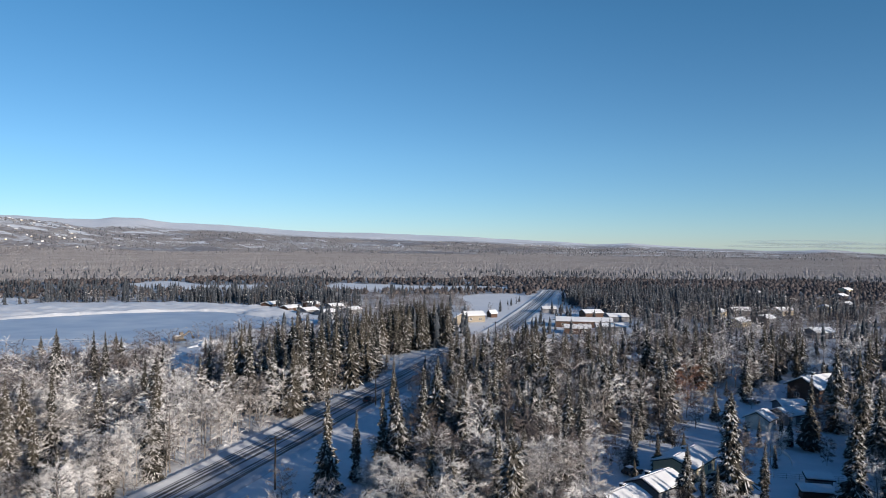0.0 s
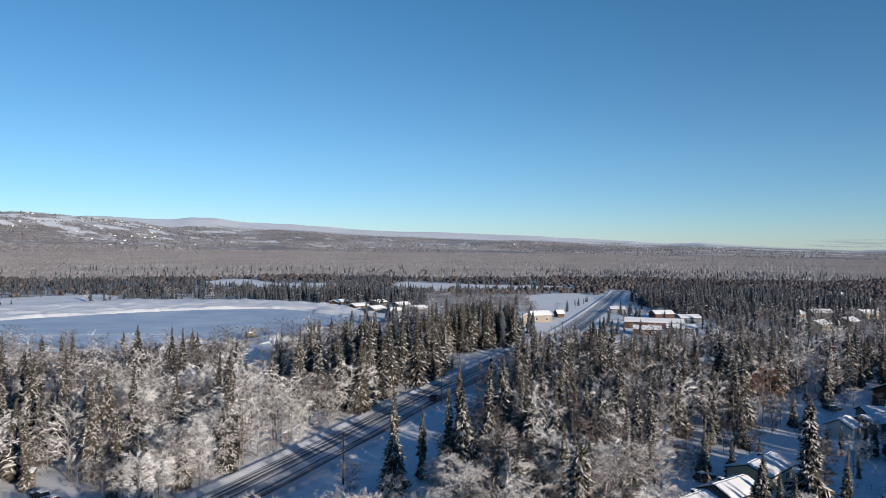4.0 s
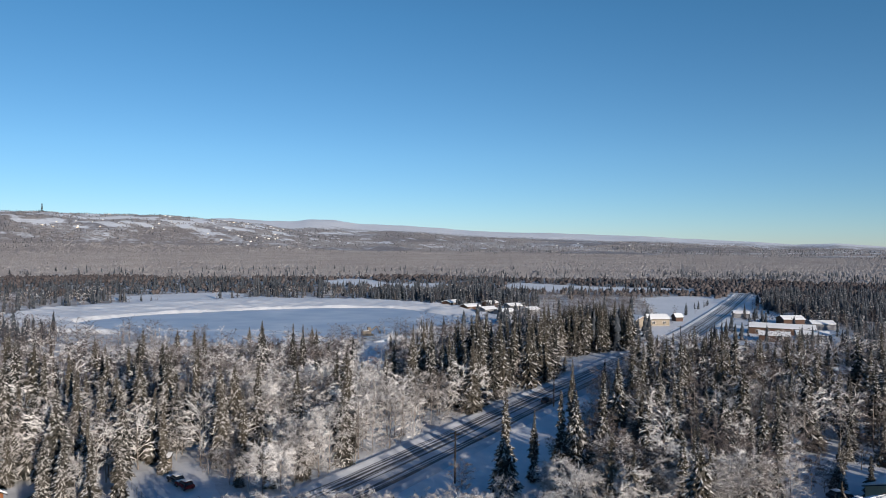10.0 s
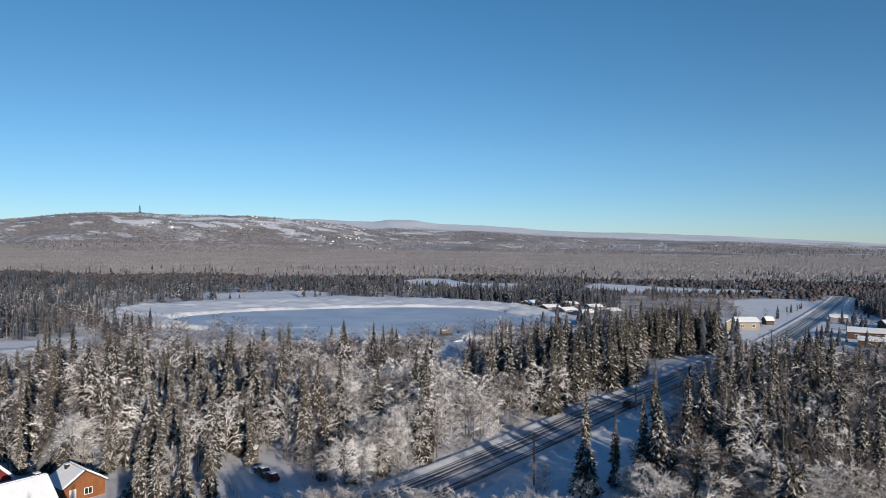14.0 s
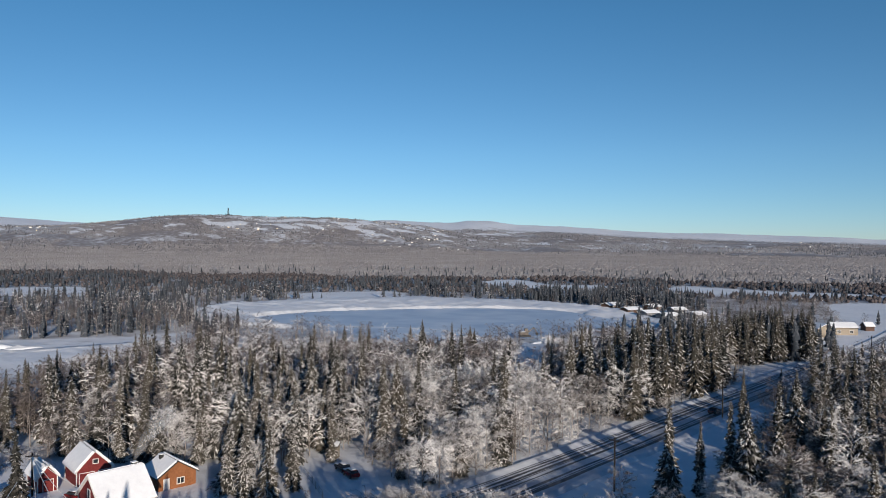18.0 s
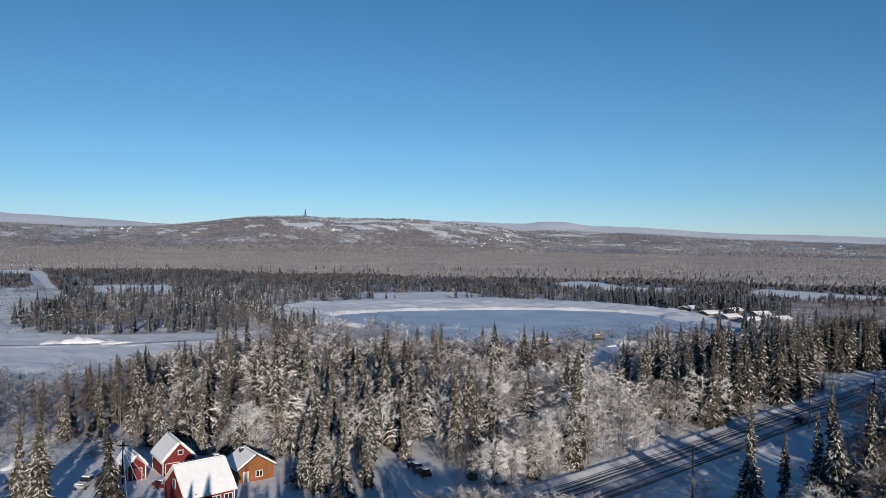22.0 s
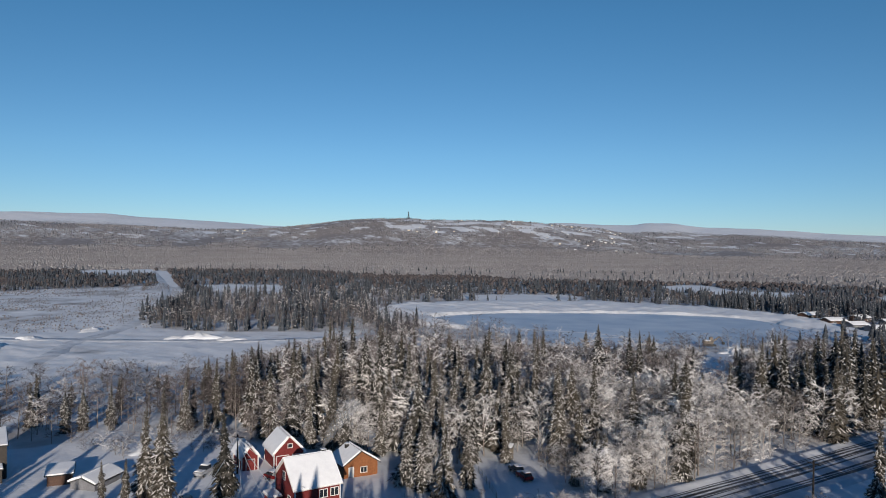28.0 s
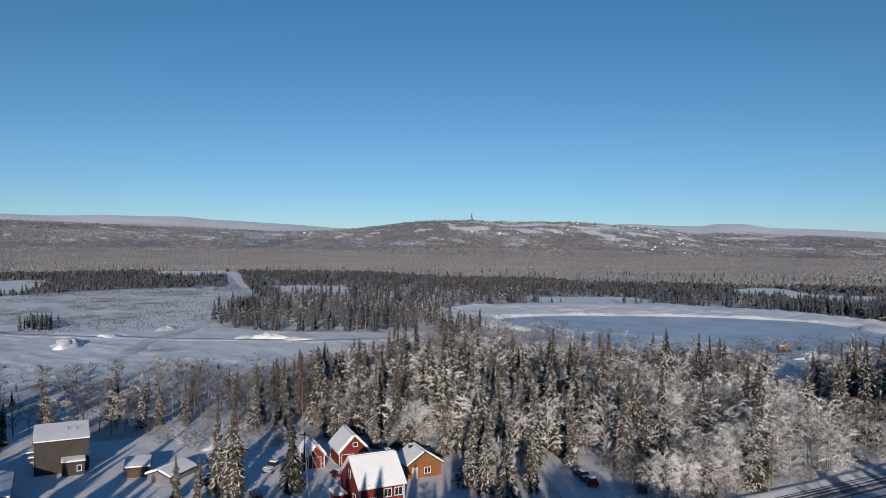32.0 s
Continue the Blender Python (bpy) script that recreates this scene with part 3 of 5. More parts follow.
for k in range(3):
    st = tagged(new("stair_landing"), "small snowy wooden landing on the dark house wall", "landing", "landings of the dark house")
    st.matrix_basis = pose(-154.7, 39.3, 3.4 - 1.0 * k, 0, 0, -16)
    part("deck", boxed(-0.55, -1.0 + 0.4 * k, 0, 0.9, 0.6 + 0.4 * k, 0.12), DARKW, st)
    part("snow_cover", boxed(-0.5, -0.95 + 0.4 * k, 0.13, 0.85, 0.55 + 0.4 * k, 0.35, 0.06), ROOF_SNOW, st)
house(-146.9, 44.6, 74, 3.9, 2.3, 2.5, 2.7, DARKW, "dark lean-to porch with a snowy roof", "porch", "porch", style="shed", over=0.25, openings=[("F", 1.0, 0.9, 0.6, 1.0, "window")])
house(-139.0, 53.8, 65, 4.0, 4.6, 1.9, 2.3, BROWN, "small weathered shed with thick snow on its roof", "shed", "shed", style="shed", snow=0.35)
house(-132.8, 57.6, 118, 7.0, 5.0, 1.3, 2.2, GREYW, "low lean-to shelter buried under snow", "shelter", "shelter", snow=0.4)
house(-139.3, 27.6, -15.8, 13.5, 9.0, 3.0, 3.9, GREYW, "long grey garage with a snowy low roof", "garage", "garage")
house(-86.2, 121.6, 20, 1.8, 1.8, 2.4, 2.7, YELLOW, "small pale yellow wooden hut without snow on its sides", "hut", "hut", style="shed", snow=0.2, over=0.2)

house(79.1, 176.5, 44, 5.0, 5.8, 2.6, 4.2, WHITEW, "small cream-white house with a snowy gable roof", openings=[("F", 0.9, 0.9, 1.1, 1.0, "window"), ("F", -1.1, 0.1, 0.9, 2.0, "door")])
house(88.6, 182.0, 28, 8.0, 6.0, 2.4, 3.8, GREYW, "grey bungalow with a snowy roof among spruces", openings=[("F", 1.5, 0.9, 1.4, 1.0, "window"), ("F", -2.0, 0.1, 0.9, 2.0, "door")])
house(94.0, 192.5, 5, 7.0, 5.0, 2.4, 3.4, GREYW, "grey outbuilding with a snowy roof", "outbuilding", "outbuilding")
house(110.2, 210.0, 29, 12.0, 10.0, 4.5, 7.0, BROWN, "large brown wooden house with a broad snowy roof", over=0.9,
      openings=[("L", -2.5, 1.0, 1.5, 1.3, "window"), ("L", 2.0, 1.0, 1.5, 1.3, "window"), ("F", -3.5, 1.0, 1.3, 1.3, "window"), ("F", 2.5, 1.0, 1.3, 1.3, "window")], chimney=(1, 1.5, 0.6))
house(134.0, 223.0, 12, 16.0, 8.0, 2.8, 4.0, GREYW, "long low grey house with a snowy roof", openings=[("F", -3.5, 1.0, 1.5, 1.1, "window"), ("F", 3.5, 1.0, 1.5, 1.1, "window")])
house(48.2, 141.0, 49, 11.0, 8.0, 2.8, 4.1, CREAM, "cream-walled bungalow with a wide snowy roof", openings=[("F", 2.5, 0.9, 1.5, 1.1, "window"), ("F", -2.5, 0.9, 1.3, 1.1, "window")], chimney=(2, 1, 0.5))
house(38.6, 127.6, 40, 8.5, 6.6, 2.6, 4.0, GREYW, "grey bungalow half hidden under a snowy roof", chimney=(-1.5, 0.8, 0.6))
house(29.6, 118.8, 44, 9.0, 6.5, 2.5, 3.8, GREYW, "grey garage with a snowy gable roof", "garage", "garage", chimney=(2.2, 0.6, 0.6))
house(70.7, 133.2, -14, 4.2, 2.4, 1.8, 2.1, GREYW, "small grey shed under snow", "shed", "shed", style="shed")
house(67.0, 127.0, -12, 5.2, 2.6, 1.6, 1.9, BROWN, "low brown shed under snow", "shed", "shed", style="shed")
house(61.0, 247.0, 35, 9.0, 7.0, 2.7, 4.2, CREAM, "bungalow with a snowy roof deep in the wood")
house(71.5, 262.0, 20, 9.0, 7.0, 2.7, 4.2, GREYW, "grey bungalow with a snowy roof deep in the wood")

# the hamlet along the far road
house(7.0, 397.5, -54.5, 12.0, 9.0, 4.2, 6.2, YELLOW, "yellow two-storey lodge with a snowy roof", "lodge", "lodge",
      openings=[("F", -4.0, 2.7, 1.4, 1.1, "window"), ("F", 0.0, 2.7, 1.4, 1.1, "window"), ("F", 4.0, 2.7, 1.4, 1.1, "window"), ("F", 2.0, 0.1, 1.2, 2.1, "door")])
house(17.5, 412.0, 20, 12.0, 9.0, 3.6, 5.6, YELLOW, "yellow lodge wing with a snowy roof", "lodge", "lodge", openings=[("F", -3.0, 1.0, 1.6, 1.3, "window"), ("F", 3.0, 1.0, 1.6, 1.3, "window")])
house(30.5, 436.0, 25, 4.5, 5.0, 2.4, 4.2, BROWN, "small brown hut by the road", "hut", "hut")
# dark brown boards stand in for tree shade on the hall's walls
house(77.5, 391.0, -8, 30.0, 12.0, 3.2, 4.8, BROWN, "long low hall with walls browned for shade under a snowy roof", "hall", "hall", openings=[("F", k * 4.5 - 11, 1.0, 1.8, 1.2, "window") for k in range(6)])
house(68.5, 361.0, -10, 13.0, 9.0, 2.9, 4.2, BROWN, "brown bungalow with a snowy roof", openings=[("F", -3.0, 0.9, 1.6, 1.1, "window"), ("F", 3.0, 0.9, 1.6, 1.1, "window")])
house(86.5, 369.0, -6, 14.0, 10.0, 2.9, 4.2, GREYW, "grey bungalow with a snowy roof", openings=[("F", -3.0, 0.9, 1.6, 1.1, "window"), ("F", 3.0, 0.9, 1.6, 1.1, "window")])
house(92.0, 441.0, 15, 12.0, 9.0, 2.9, 4.6, BROWN, "brown house with a bright snowy roof")
house(102.5, 420.0, 10, 12.0, 9.0, 2.9, 4.4, GREYW, "grey house with a bright snowy roof")
house(70.0, 470.0, 0, 9.0, 7.0, 2.6, 3.8, GREYW, "grey cabin with a snowy roof by the far road", "cabin", "cabin")
for hx, hy, hw, wm in ((-117, 487, 14, BROWN), (-98, 461, 13, BROWN), (-84, 446, 12, GREYW), (-71, 434, 13, GREYW), (-72, 476, 11, GREYW), (-90, 490, 11, BROWN), (-57, 452, 10, GREYW)):
    house(hx, hy, 44 + (hx * 7) % 24, 0.85 * hw, 7.5, 2.6, 3.9, wm, "lakeside bungalow with a snowy roof", openings=[("F", -2.5, 0.9, 1.6, 1.1, "window"), ("F", 2.5, 0.9, 1.6, 1.1, "window")], over=0.7)
for hx, hy in ((175, 455), (194, 466), (188, 416), (223, 468), (263, 491), (165, 398), (186, 352), (252, 395), (294, 520), (320, 455), (340, 610), (281, 640), (395, 700)):
    house(hx, hy, (hx * 13) % 60, 12.0, 9.0, 3.0, 4.8, CREAM if hx % 2 else GREYW, "bungalow with a snowy roof between the trees")

# homes scattered over the sunny hill side
hill_rng = random.Random(77)


def hill_home(az, d, size):
    x, y = polar(az, d)
    e = tagged(new("hill_house"), "small far house with a snowy roof on the hillside", "house", "houses on the hillside")
    e.matrix_basis = pose(x, y, on_ground(x, y) - 1.0, 0, 0, hill_rng.uniform(0, 180))
    part("wall", boxed(-size, -size * 0.6, 0, size, size * 0.6, 3.6), hill_rng.choice((WHITEW, CREAM, GREYW, GREYW)), e)
    part("snow_cover", prism([(-size * 0.75, 3.5), (size * 0.75, 3.5), (0, 3.5 + size * 0.45)], -size * 1.1, size * 1.1), ROOF_SNOW, e, "snowy gable roof")


for az0, az1, d0, d1, count in ((26, 44, 2850, 3450, 44), (24, 33, 2500, 2850, 16), (46, 60, 2900, 3400, 8), (-12, 12, 2900, 3800, 8)):
    for k in range(count):
        hill_home(hill_rng.uniform(az0, az1), hill_rng.uniform(d0, d1), hill_rng.uniform(2.6, 4.6))

# ---------------------------------------------------------------- vehicles
def vehicle(x, y, yaw, paint, label, name="car", category="car", truck=False, snowy=True, z=None):
    e = tagged(new(name), label, category)
    e.matrix_basis = pose(x, y, on_ground(x, y) if z is None else z, 0, 0, yaw)
    L, W = (5.6, 1.95) if truck else (4.5, 1.8)
    h = L / 2
    side = ([(-h, 0.45), (-h, 1.05), (-0.9, 1.08), (-0.55, 1.1), (1.0, 1.1), (h - 0.1, 1.0), (h, 0.5)] if truck else
            [(-h, 0.4), (-h, 0.95), (-h + 0.5, 1.0), (0.9, 0.98), (h - 0.15, 0.82), (h, 0.42)])
    bm = prism(side, -W / 2, W / 2)
    bmesh.ops.bevel(bm, geom=list(bm.edges), offset=0.07, segments=2, affect="EDGES")
    bmesh.ops.rotate(bm, verts=bm.verts, matrix=Matrix.Rotation(radians(-90), 3, "Z"))
    part("body", bm, paint, e)
    cab = [(-0.8, 1.05), (-0.7, 1.72), (0.55, 1.75), (1.15, 1.08)] if truck else [(-1.9, 0.95), (-1.45, 1.42), (0.1, 1.46), (0.95, 0.95)]
    bm = prism(cab, -W / 2 + 0.12, W / 2 - 0.12)
    bmesh.ops.bevel(bm, geom=list(bm.edges), offset=0.05, segments=2, affect="EDGES")
    bmesh.ops.rotate(bm, verts=bm.verts, matrix=Matrix.Rotation(radians(-90), 3, "Z"))
    part("window_glass", bm, GLASS, e, "dark glazed cabin")
    top = max(p[1] for p in cab)
    x0, x1 = cab[1][0], cab[2][0]
    part("roof", boxed(x0, -W / 2 + 0.2, top - 0.02, x1, W / 2 - 0.2, top + 0.05, 0.03), paint, e)
    if snowy:
        part("snow_cover", boxed(x0 + 0.02, -W / 2 + 0.22, top + 0.055, x1 - 0.02, W / 2 - 0.22, top + 0.2, 0.06), ROOF_SNOW, e, "cap of snow on the roof")
        part("snow_cover", boxed(cab[3][0] + 0.1, -W / 2 + 0.15, side[-2][1] + 0.1, h - 0.25, W / 2 - 0.15, side[-2][1] + 0.24, 0.05), ROOF_SNOW, e, "layer of snow on the bonnet")
    for wx in (-h + 0.85, h - 0.85):
        for wy in (-W / 2 + 0.1, W / 2 - 0.1):
            bm = bmesh.new()
            rod(bm, (wx, wy - 0.11, 0.34), (wx, wy + 0.11, 0.34), 0.34, sides=14)
            wh = part("wheel", bm, TYRE, e)
            bm = bmesh.new()
            rod(bm, (wx, wy - 0.125, 0.34), (wx, wy + 0.125, 0.34), 0.19, sides=10)
            part("rim", bm, METAL, wh)
    for sy in (-W / 2 + 0.35, W / 2 - 0.35):
        part("headlight", boxed(h - 0.06, sy - 0.17, 0.62, h + 0.015, sy + 0.17, 0.76, 0.02), TRIM, e)
        part("tail_light", boxed(-h - 0.015, sy - 0.15, 0.7, -h + 0.06, sy + 0.15, 0.84, 0.02), CAR_RED, e)
    return e


vehicle(-123.1, 73.9, -62, CAR_SILVER, "silver pickup truck dusted with snow in the yard", "pickup_truck", "pickup truck", True)
vehicle(-110.8, 81.0, 10, CAR_RED, "red car with snow on its windscreen by the red house")
vehicle(-79.6, 115.2, 150, CAR_DARK, "dark car under snow parked in a clearing")
vehicle(-76.4, 113.2, 150, CAR_RED, "red car with a snowy roof parked in a clearing")
vehicle(-111.8, 63.6, 160, CAR_DARK, "dark car in the shaded yard", snowy=False)
vehicle(-20.5, 201.0, 70, CAR_DARK, "dark car driving on the snowy road", snowy=False, z=0.15)
vehicle(73.0, 206.0, 60, CAR_SILVER, "silver car under snow parked by the street")
vehicle(88.5, 203.0, 20, CAR_DARK, "dark car parked between the houses")
vehicle(37.5, 139.5, 30, CAR_DARK, "dark car parked beside the bungalow")

# ---------------------------------------------------------------- poles and wires
def pole(x, y, h, yaw):
    e = tagged(new("utility_pole"), "dark wooden utility pole with a crossarm beside the road", "utility pole", "poles along the road")
    e.matrix_basis = pose(x, y, on_ground(x, y), 0, 0, yaw)
    bm = bmesh.new()
    rod(bm, (0, 0, -0.3), (0, 0, h), 0.19, 0.13)
    part("post", bm, POLE_WOOD, e)
    part("crossarm", boxed(-1.2, -0.07, h - 0.65, 1.2, 0.07, h - 0.5, 0.01), POLE_WOOD, e)
    for u in (-1.05, -0.4, 0.4, 1.05):
        bm = bmesh.new()
        rod(bm, (u, 0, h - 0.5), (u, 0, h - 0.28), 0.05)
        part("insulator", bm, METAL, e)
    return e


POLES = [(-56, 40), (-42, 86), (-30, 129), (-18, 195), (4, 262), (24, 322)]
for px, py in POLES:
    pole(px, py, 9.8, -17)


def cable(name, p, q, sag, r, mat, label, parent=None, n=10):
    bm = bmesh.new()
    p, q = Vector(p), Vector(q)
    pts = [p.lerp(q, k / n) - Vector((0, 0, sag * 4 * (k / n) * (1 - k / n))) for k in range(n + 1)]
    for a, b in zip(pts, pts[1:]):
        rod(bm, a, b, r, sides=4)
    ob = new(name, bm_mesh(name, bm, mat))
    return tagged(ob, label, "cable", "overhead cables")


for (ax, ay), (bx, by) in zip(POLES, POLES[1:]):
    for u in (-1.05, 1.05):
        c, s = math.cos(radians(-17)) * u, math.sin(radians(-17)) * u
        cable("overhead_cable", (ax + c, ay + s, 9.5), (bx + c, by + s, 9.5), 0.8, 0.014, POLE_WOOD, "thin dark overhead cable between the poles")
yard_pole = pole(-118.6, 78.0, 7.6, 30)
yard_pole["label"] = "wooden utility pole in the yard of the red houses"
for q in ((-92.6, 73.6, 4.6), (-86.0, 64.0, 7.5), (-84.0, 60.0, 8.0), (-82.0, 55.0, 8.2), (-90.0, 52.0, 8.0)):
    cable("service_cable", (-118.6, 78.0, 7.1), q, 0.6, 0.055, TRIM, "pale service cable strung from the yard pole")
far_pole = pole(-83.5, 58.5, 8.6, 30)
far_pole["label"] = "wooden utility pole beside the road by the yard"

# ---------------------------------------------------------------- hill mast, dredge, snow piles
def mast(x, y, h):
    e = tagged(new("radio_mast"), "dark lattice radio mast on the hilltop", "mast")
    e.matrix_basis = pose(x, y, on_ground(x, y), 0, 0, 20)
    w = 3.4
    for sx in (-1, 1):
        for sy in (-1, 1):
            bm = bmesh.new()
            rod(bm, (sx * w, sy * w, -2), (sx * w * 0.35, sy * w * 0.35, h), 0.7, 0.45, 5)
            part("leg", bm, DARK, e)
    for k in range(6):
        z0, z1 = h * k / 6, h * (k + 1) / 6
        a, b = w * (1 - 0.65 * k / 6), w * (1 - 0.65 * (k + 1) / 6)
        for p, q in (((-a, -a, z0), (b, -b, z1)), ((a, -a, z0), (-b, -b, z1)), ((a, a, z0), (-b, b, z1)), ((-a, a, z0), (b, b, z1))):
            bm = bmesh.new()
            rod(bm, p, q, 0.35, sides=4)
            part("brace", bm, DARK, e)
    return e


mx0, my0 = polar(43.55, 3480)
mast(mx0, my0, 34)

dredge = tagged(new("excavator"), "pale excavator dusted with snow standing on the lake shore", "excavator")
dredge.matrix_basis = pose(-114, 310, 1.3, 0, 0, 40) @ Matrix.Diagonal((0.8, 0.8, 0.8, 1))
part("track", boxed(-3.2, -2.2, 0, 3.2, -1.2, 1.1, 0.25), DARK, dredge)
part("track", boxed(-3.2, 1.2, 0, 3.2, 2.2, 1.1, 0.25), DARK, dredge)
part("body", boxed(-3.4, -1.9, 1.2, 1.6, 1.9, 2.9, 0.2), MACHINE, dredge)
cabn = part("cab", boxed(0.2, 0.3, 2.9, 2.2, 1.9, 4.6, 0.15), MACHINE, dredge)
part("window_glass", boxed(2.18, 0.5, 3.3, 2.26, 1.7, 4.3), GLASS, cabn)
bm = bmesh.new()
rod(bm, (1.4, -0.4, 2.4), (5.2, -0.4, 5.2), 0.42, 0.35)
part("boom", bm, MACHINE, dredge)
bm = bmesh.new()
rod(bm, (5.2, -0.4, 5.2), (7.2, -0.4, 2.2), 0.32, 0.25)
part("arm", bm, MACHINE, dredge)
part("bucket", boxed(6.6, -1.1, 1.0, 8.0, 0.3, 2.3, 0.2), DARK, dredge)
part("snow_cover", boxed(-3.2, -1.7, 2.92, 0.1, 1.7, 3.2, 0.1), ROOF_SNOW, dredge)


# low cloud bank far off over the eastern hills
CLOUD = bpy.data.materials.new("low_cloud")
CLOUD.use_nodes = True
n, l = CLOUD.node_tree.nodes, CLOUD.node_tree.links
co, sep, nz = n.new("ShaderNodeTexCoord"), n.new("ShaderNodeMapping"), n.new("ShaderNodeTexNoise")
grad, cut, see, mixed = n.new("ShaderNodeTexGradient"), n.new("ShaderNodeMapRange"), n.new("ShaderNodeBsdfTransparent"), n.new("ShaderNodeMixShader")
sep.inputs["Location"].default_value, sep.inputs["Scale"].default_value = (-1, -1, -1), (2, 2, 2)
l.new(co.outputs["Generated"], sep.inputs["Vector"])
grad.gradient_type = "QUADRATIC_SPHERE"
l.new(sep.outputs["Vector"], grad.inputs["Vector"])
nz.inputs["Scale"].default_value, nz.inputs["Detail"].default_value = 0.012, 5
stretch = n.new("ShaderNodeMapping")
stretch.inputs["Scale"].default_value = (0.25, 0.25, 1.6)
l.new(co.outputs["Object"], stretch.inputs["Vector"])
l.new(stretch.outputs["Vector"], nz.inputs["Vector"])
fade = n.new("ShaderNodeMath")
fade.operation = "MULTIPLY"
l.new(grad.outputs["Fac"], fade.inputs[0])
l.new(nz.outputs["Fac"], fade.inputs[1])
cut.inputs["From Min"].default_value, cut.inputs["From Max"].default_value, cut.inputs["To Max"].default_value = 0.03, 0.32, 0.75
l.new(fade.outputs[0], cut.inputs["Value"])
n["Principled BSDF"].inputs["Base Color"].default_value = (0.36, 0.42, 0.50, 1)
n["Principled BSDF"].inputs["Roughness"].default_value = 1.0
l.new(cut.outputs["Result"], mixed.inputs["Fac"])
l.new(see.outputs[0], mixed.inputs[1])
l.new(n["Principled BSDF"].outputs[0], mixed.inputs[2])
l.new(mixed.outputs[0], n["Material Output"].inputs["Surface"])
for az, el, wide, tall in ((-26.5, 0.28, 560, 26), (-30.5, 0.05, 520, 30), (-24.5, -0.02, 420, 16)):
    x, y = polar(az, 4700)
    V = [(wide * math.cos(0.2618 * k), 0, tall * math.sin(0.2618 * k)) for k in range(24)] + [(0, -60, 0)]
    cloud = tagged(new("cloud_bank", fast("cloud_bank", V, [(k, (k + 1) % 24, 24) for k in range(24)], CLOUD, smooth=True)), "flat grey-blue cloud bank low over the hills", "cloud", kind="structure")
    cloud.matrix_basis = pose(x, y, 45 + 4700 * math.tan(radians(el)), 0, 0, az)
    cloud.visible_shadow = False

tall_mast = tagged(new("antenna_mast"), "thin dark antenna mast above the eastern woods", "mast")
mx1, my1 = polar(-30.3, 640)
tall_mast.matrix_basis = pose(mx1, my1, on_ground(mx1, my1), 0, 0, 0)
bm = bmesh.new()
rod(bm, (0, 0, -0.5), (0, 0, 30), 0.35, 0.18, 6)
part("post", bm, DARK, tall_mast)
for z in (18, 24, 28):
    part("crossarm", boxed(-1.1, -0.1, z, 1.1, 0.1, z + 0.25), DARK, tall_mast)

# smoke that stands over the red house's chimney
SMOKE = material("wood_smoke", (0.55, 0.56, 0.58), (0.75, 0.76, 0.78), 0.8, 1.0)
n, l = SMOKE.node_tree.nodes, SMOKE.node_tree.links
nz, cut, see, mixed, geo = n.new("ShaderNodeTexNoise"), n.new("ShaderNodeMapRange"), n.new("ShaderNodeBsdfTransparent"), n.new("ShaderNodeMixShader"), n.new("ShaderNodeNewGeometry")
nz.inputs["Scale"].default_value, nz.inputs["Detail"].default_value = 0.55, 4
l.new(geo.outputs["Position"], nz.inputs["Vector"])
cut.inputs["From Min"].default_value, cut.inputs["From Max"].default_value, cut.inputs["To Max"].default_value = 0.35, 0.80, 0.24
l.new(nz.outputs["Fac"], cut.inputs["Value"])
l.new(cut.outputs["Result"], mixed.inputs["Fac"])
l.new(see.outputs[0], mixed.inputs[1])
l.new(n["Principled BSDF"].outputs[0], mixed.inputs[2])
l.new(mixed.outputs[0], n["Material Output"].inputs["Surface"])
g = random.Random(4)
V, T = [], []
for k in range(15):
    f = k / 14
    c = Vector((-96.9 + 2.2 * f, 80.9 + 5.6 * f, 8.7 + 8.0 * f ** 0.85))
    r = (0.22 + 2.0 * f ** 0.8) * (1 - 0.8 * max(0, f - 0.8) * 5)
    V += [c + Vector((r * g.uniform(0.7, 1.25) * math.cos(0.6283 * q), r * g.uniform(0.7, 1.25) * math.sin(0.6283 * q), g.uniform(-0.3, 0.3) * f)) for q in range(10)]
for k in range(14):
    for q in range(10):
        a, b = k * 10 + q, k * 10 + (q + 1) % 10
        T += [(a, b, b + 10), (a, b + 10, a + 10)]
smoke = tagged(new("chimney_smoke", fast("chimney_smoke", V, T, SMOKE, smooth=True)), "thin pale wood smoke drifting from the red house's chimney", "smoke", kind="stuff")
smoke.visible_shadow = False


def snow_pile(x, y, rx, ry, h, seed, label="heap of rough ploughed snow"):
    g = random.Random(seed)
    V, T = [], []
    n, k = 18, 5
    for r in range(k):
        for s in range(n):
            an = 6.2832 * s / n
            f = 1 - r / k
            w = f * (1 + 0.16 * math.sin(3 * an + seed) + g.uniform(-0.2, 0.2))
            V.append((rx * w * math.cos(an), ry * w * math.sin(an), h * (1 - f ** 1.7) * g.uniform(0.6, 1.25) - 0.25 * (r == 0)))
    V.append((0, 0, h))
    for r in range(k - 1):
        for s in range(n):
            a, b = r * n + s, r * n + (s + 1) % n
            T += [(a, b, b + n), (a, b + n, a + n)]
    T += [((k - 1) * n + s, (k - 1) * n + (s + 1) % n, k * n) for s in range(n)]
    o = new("snow_mound", fast("snow_mound", V, T, SNOW, smooth=True))
    o.matrix_basis = pose(x, y, on_ground(x, y), 0, 0, seed * 31) @ Matrix.Diagonal((1.0, 0.9, 0.62, 1))
    return tagged(o, label, "snow mound", "heaps of snow")


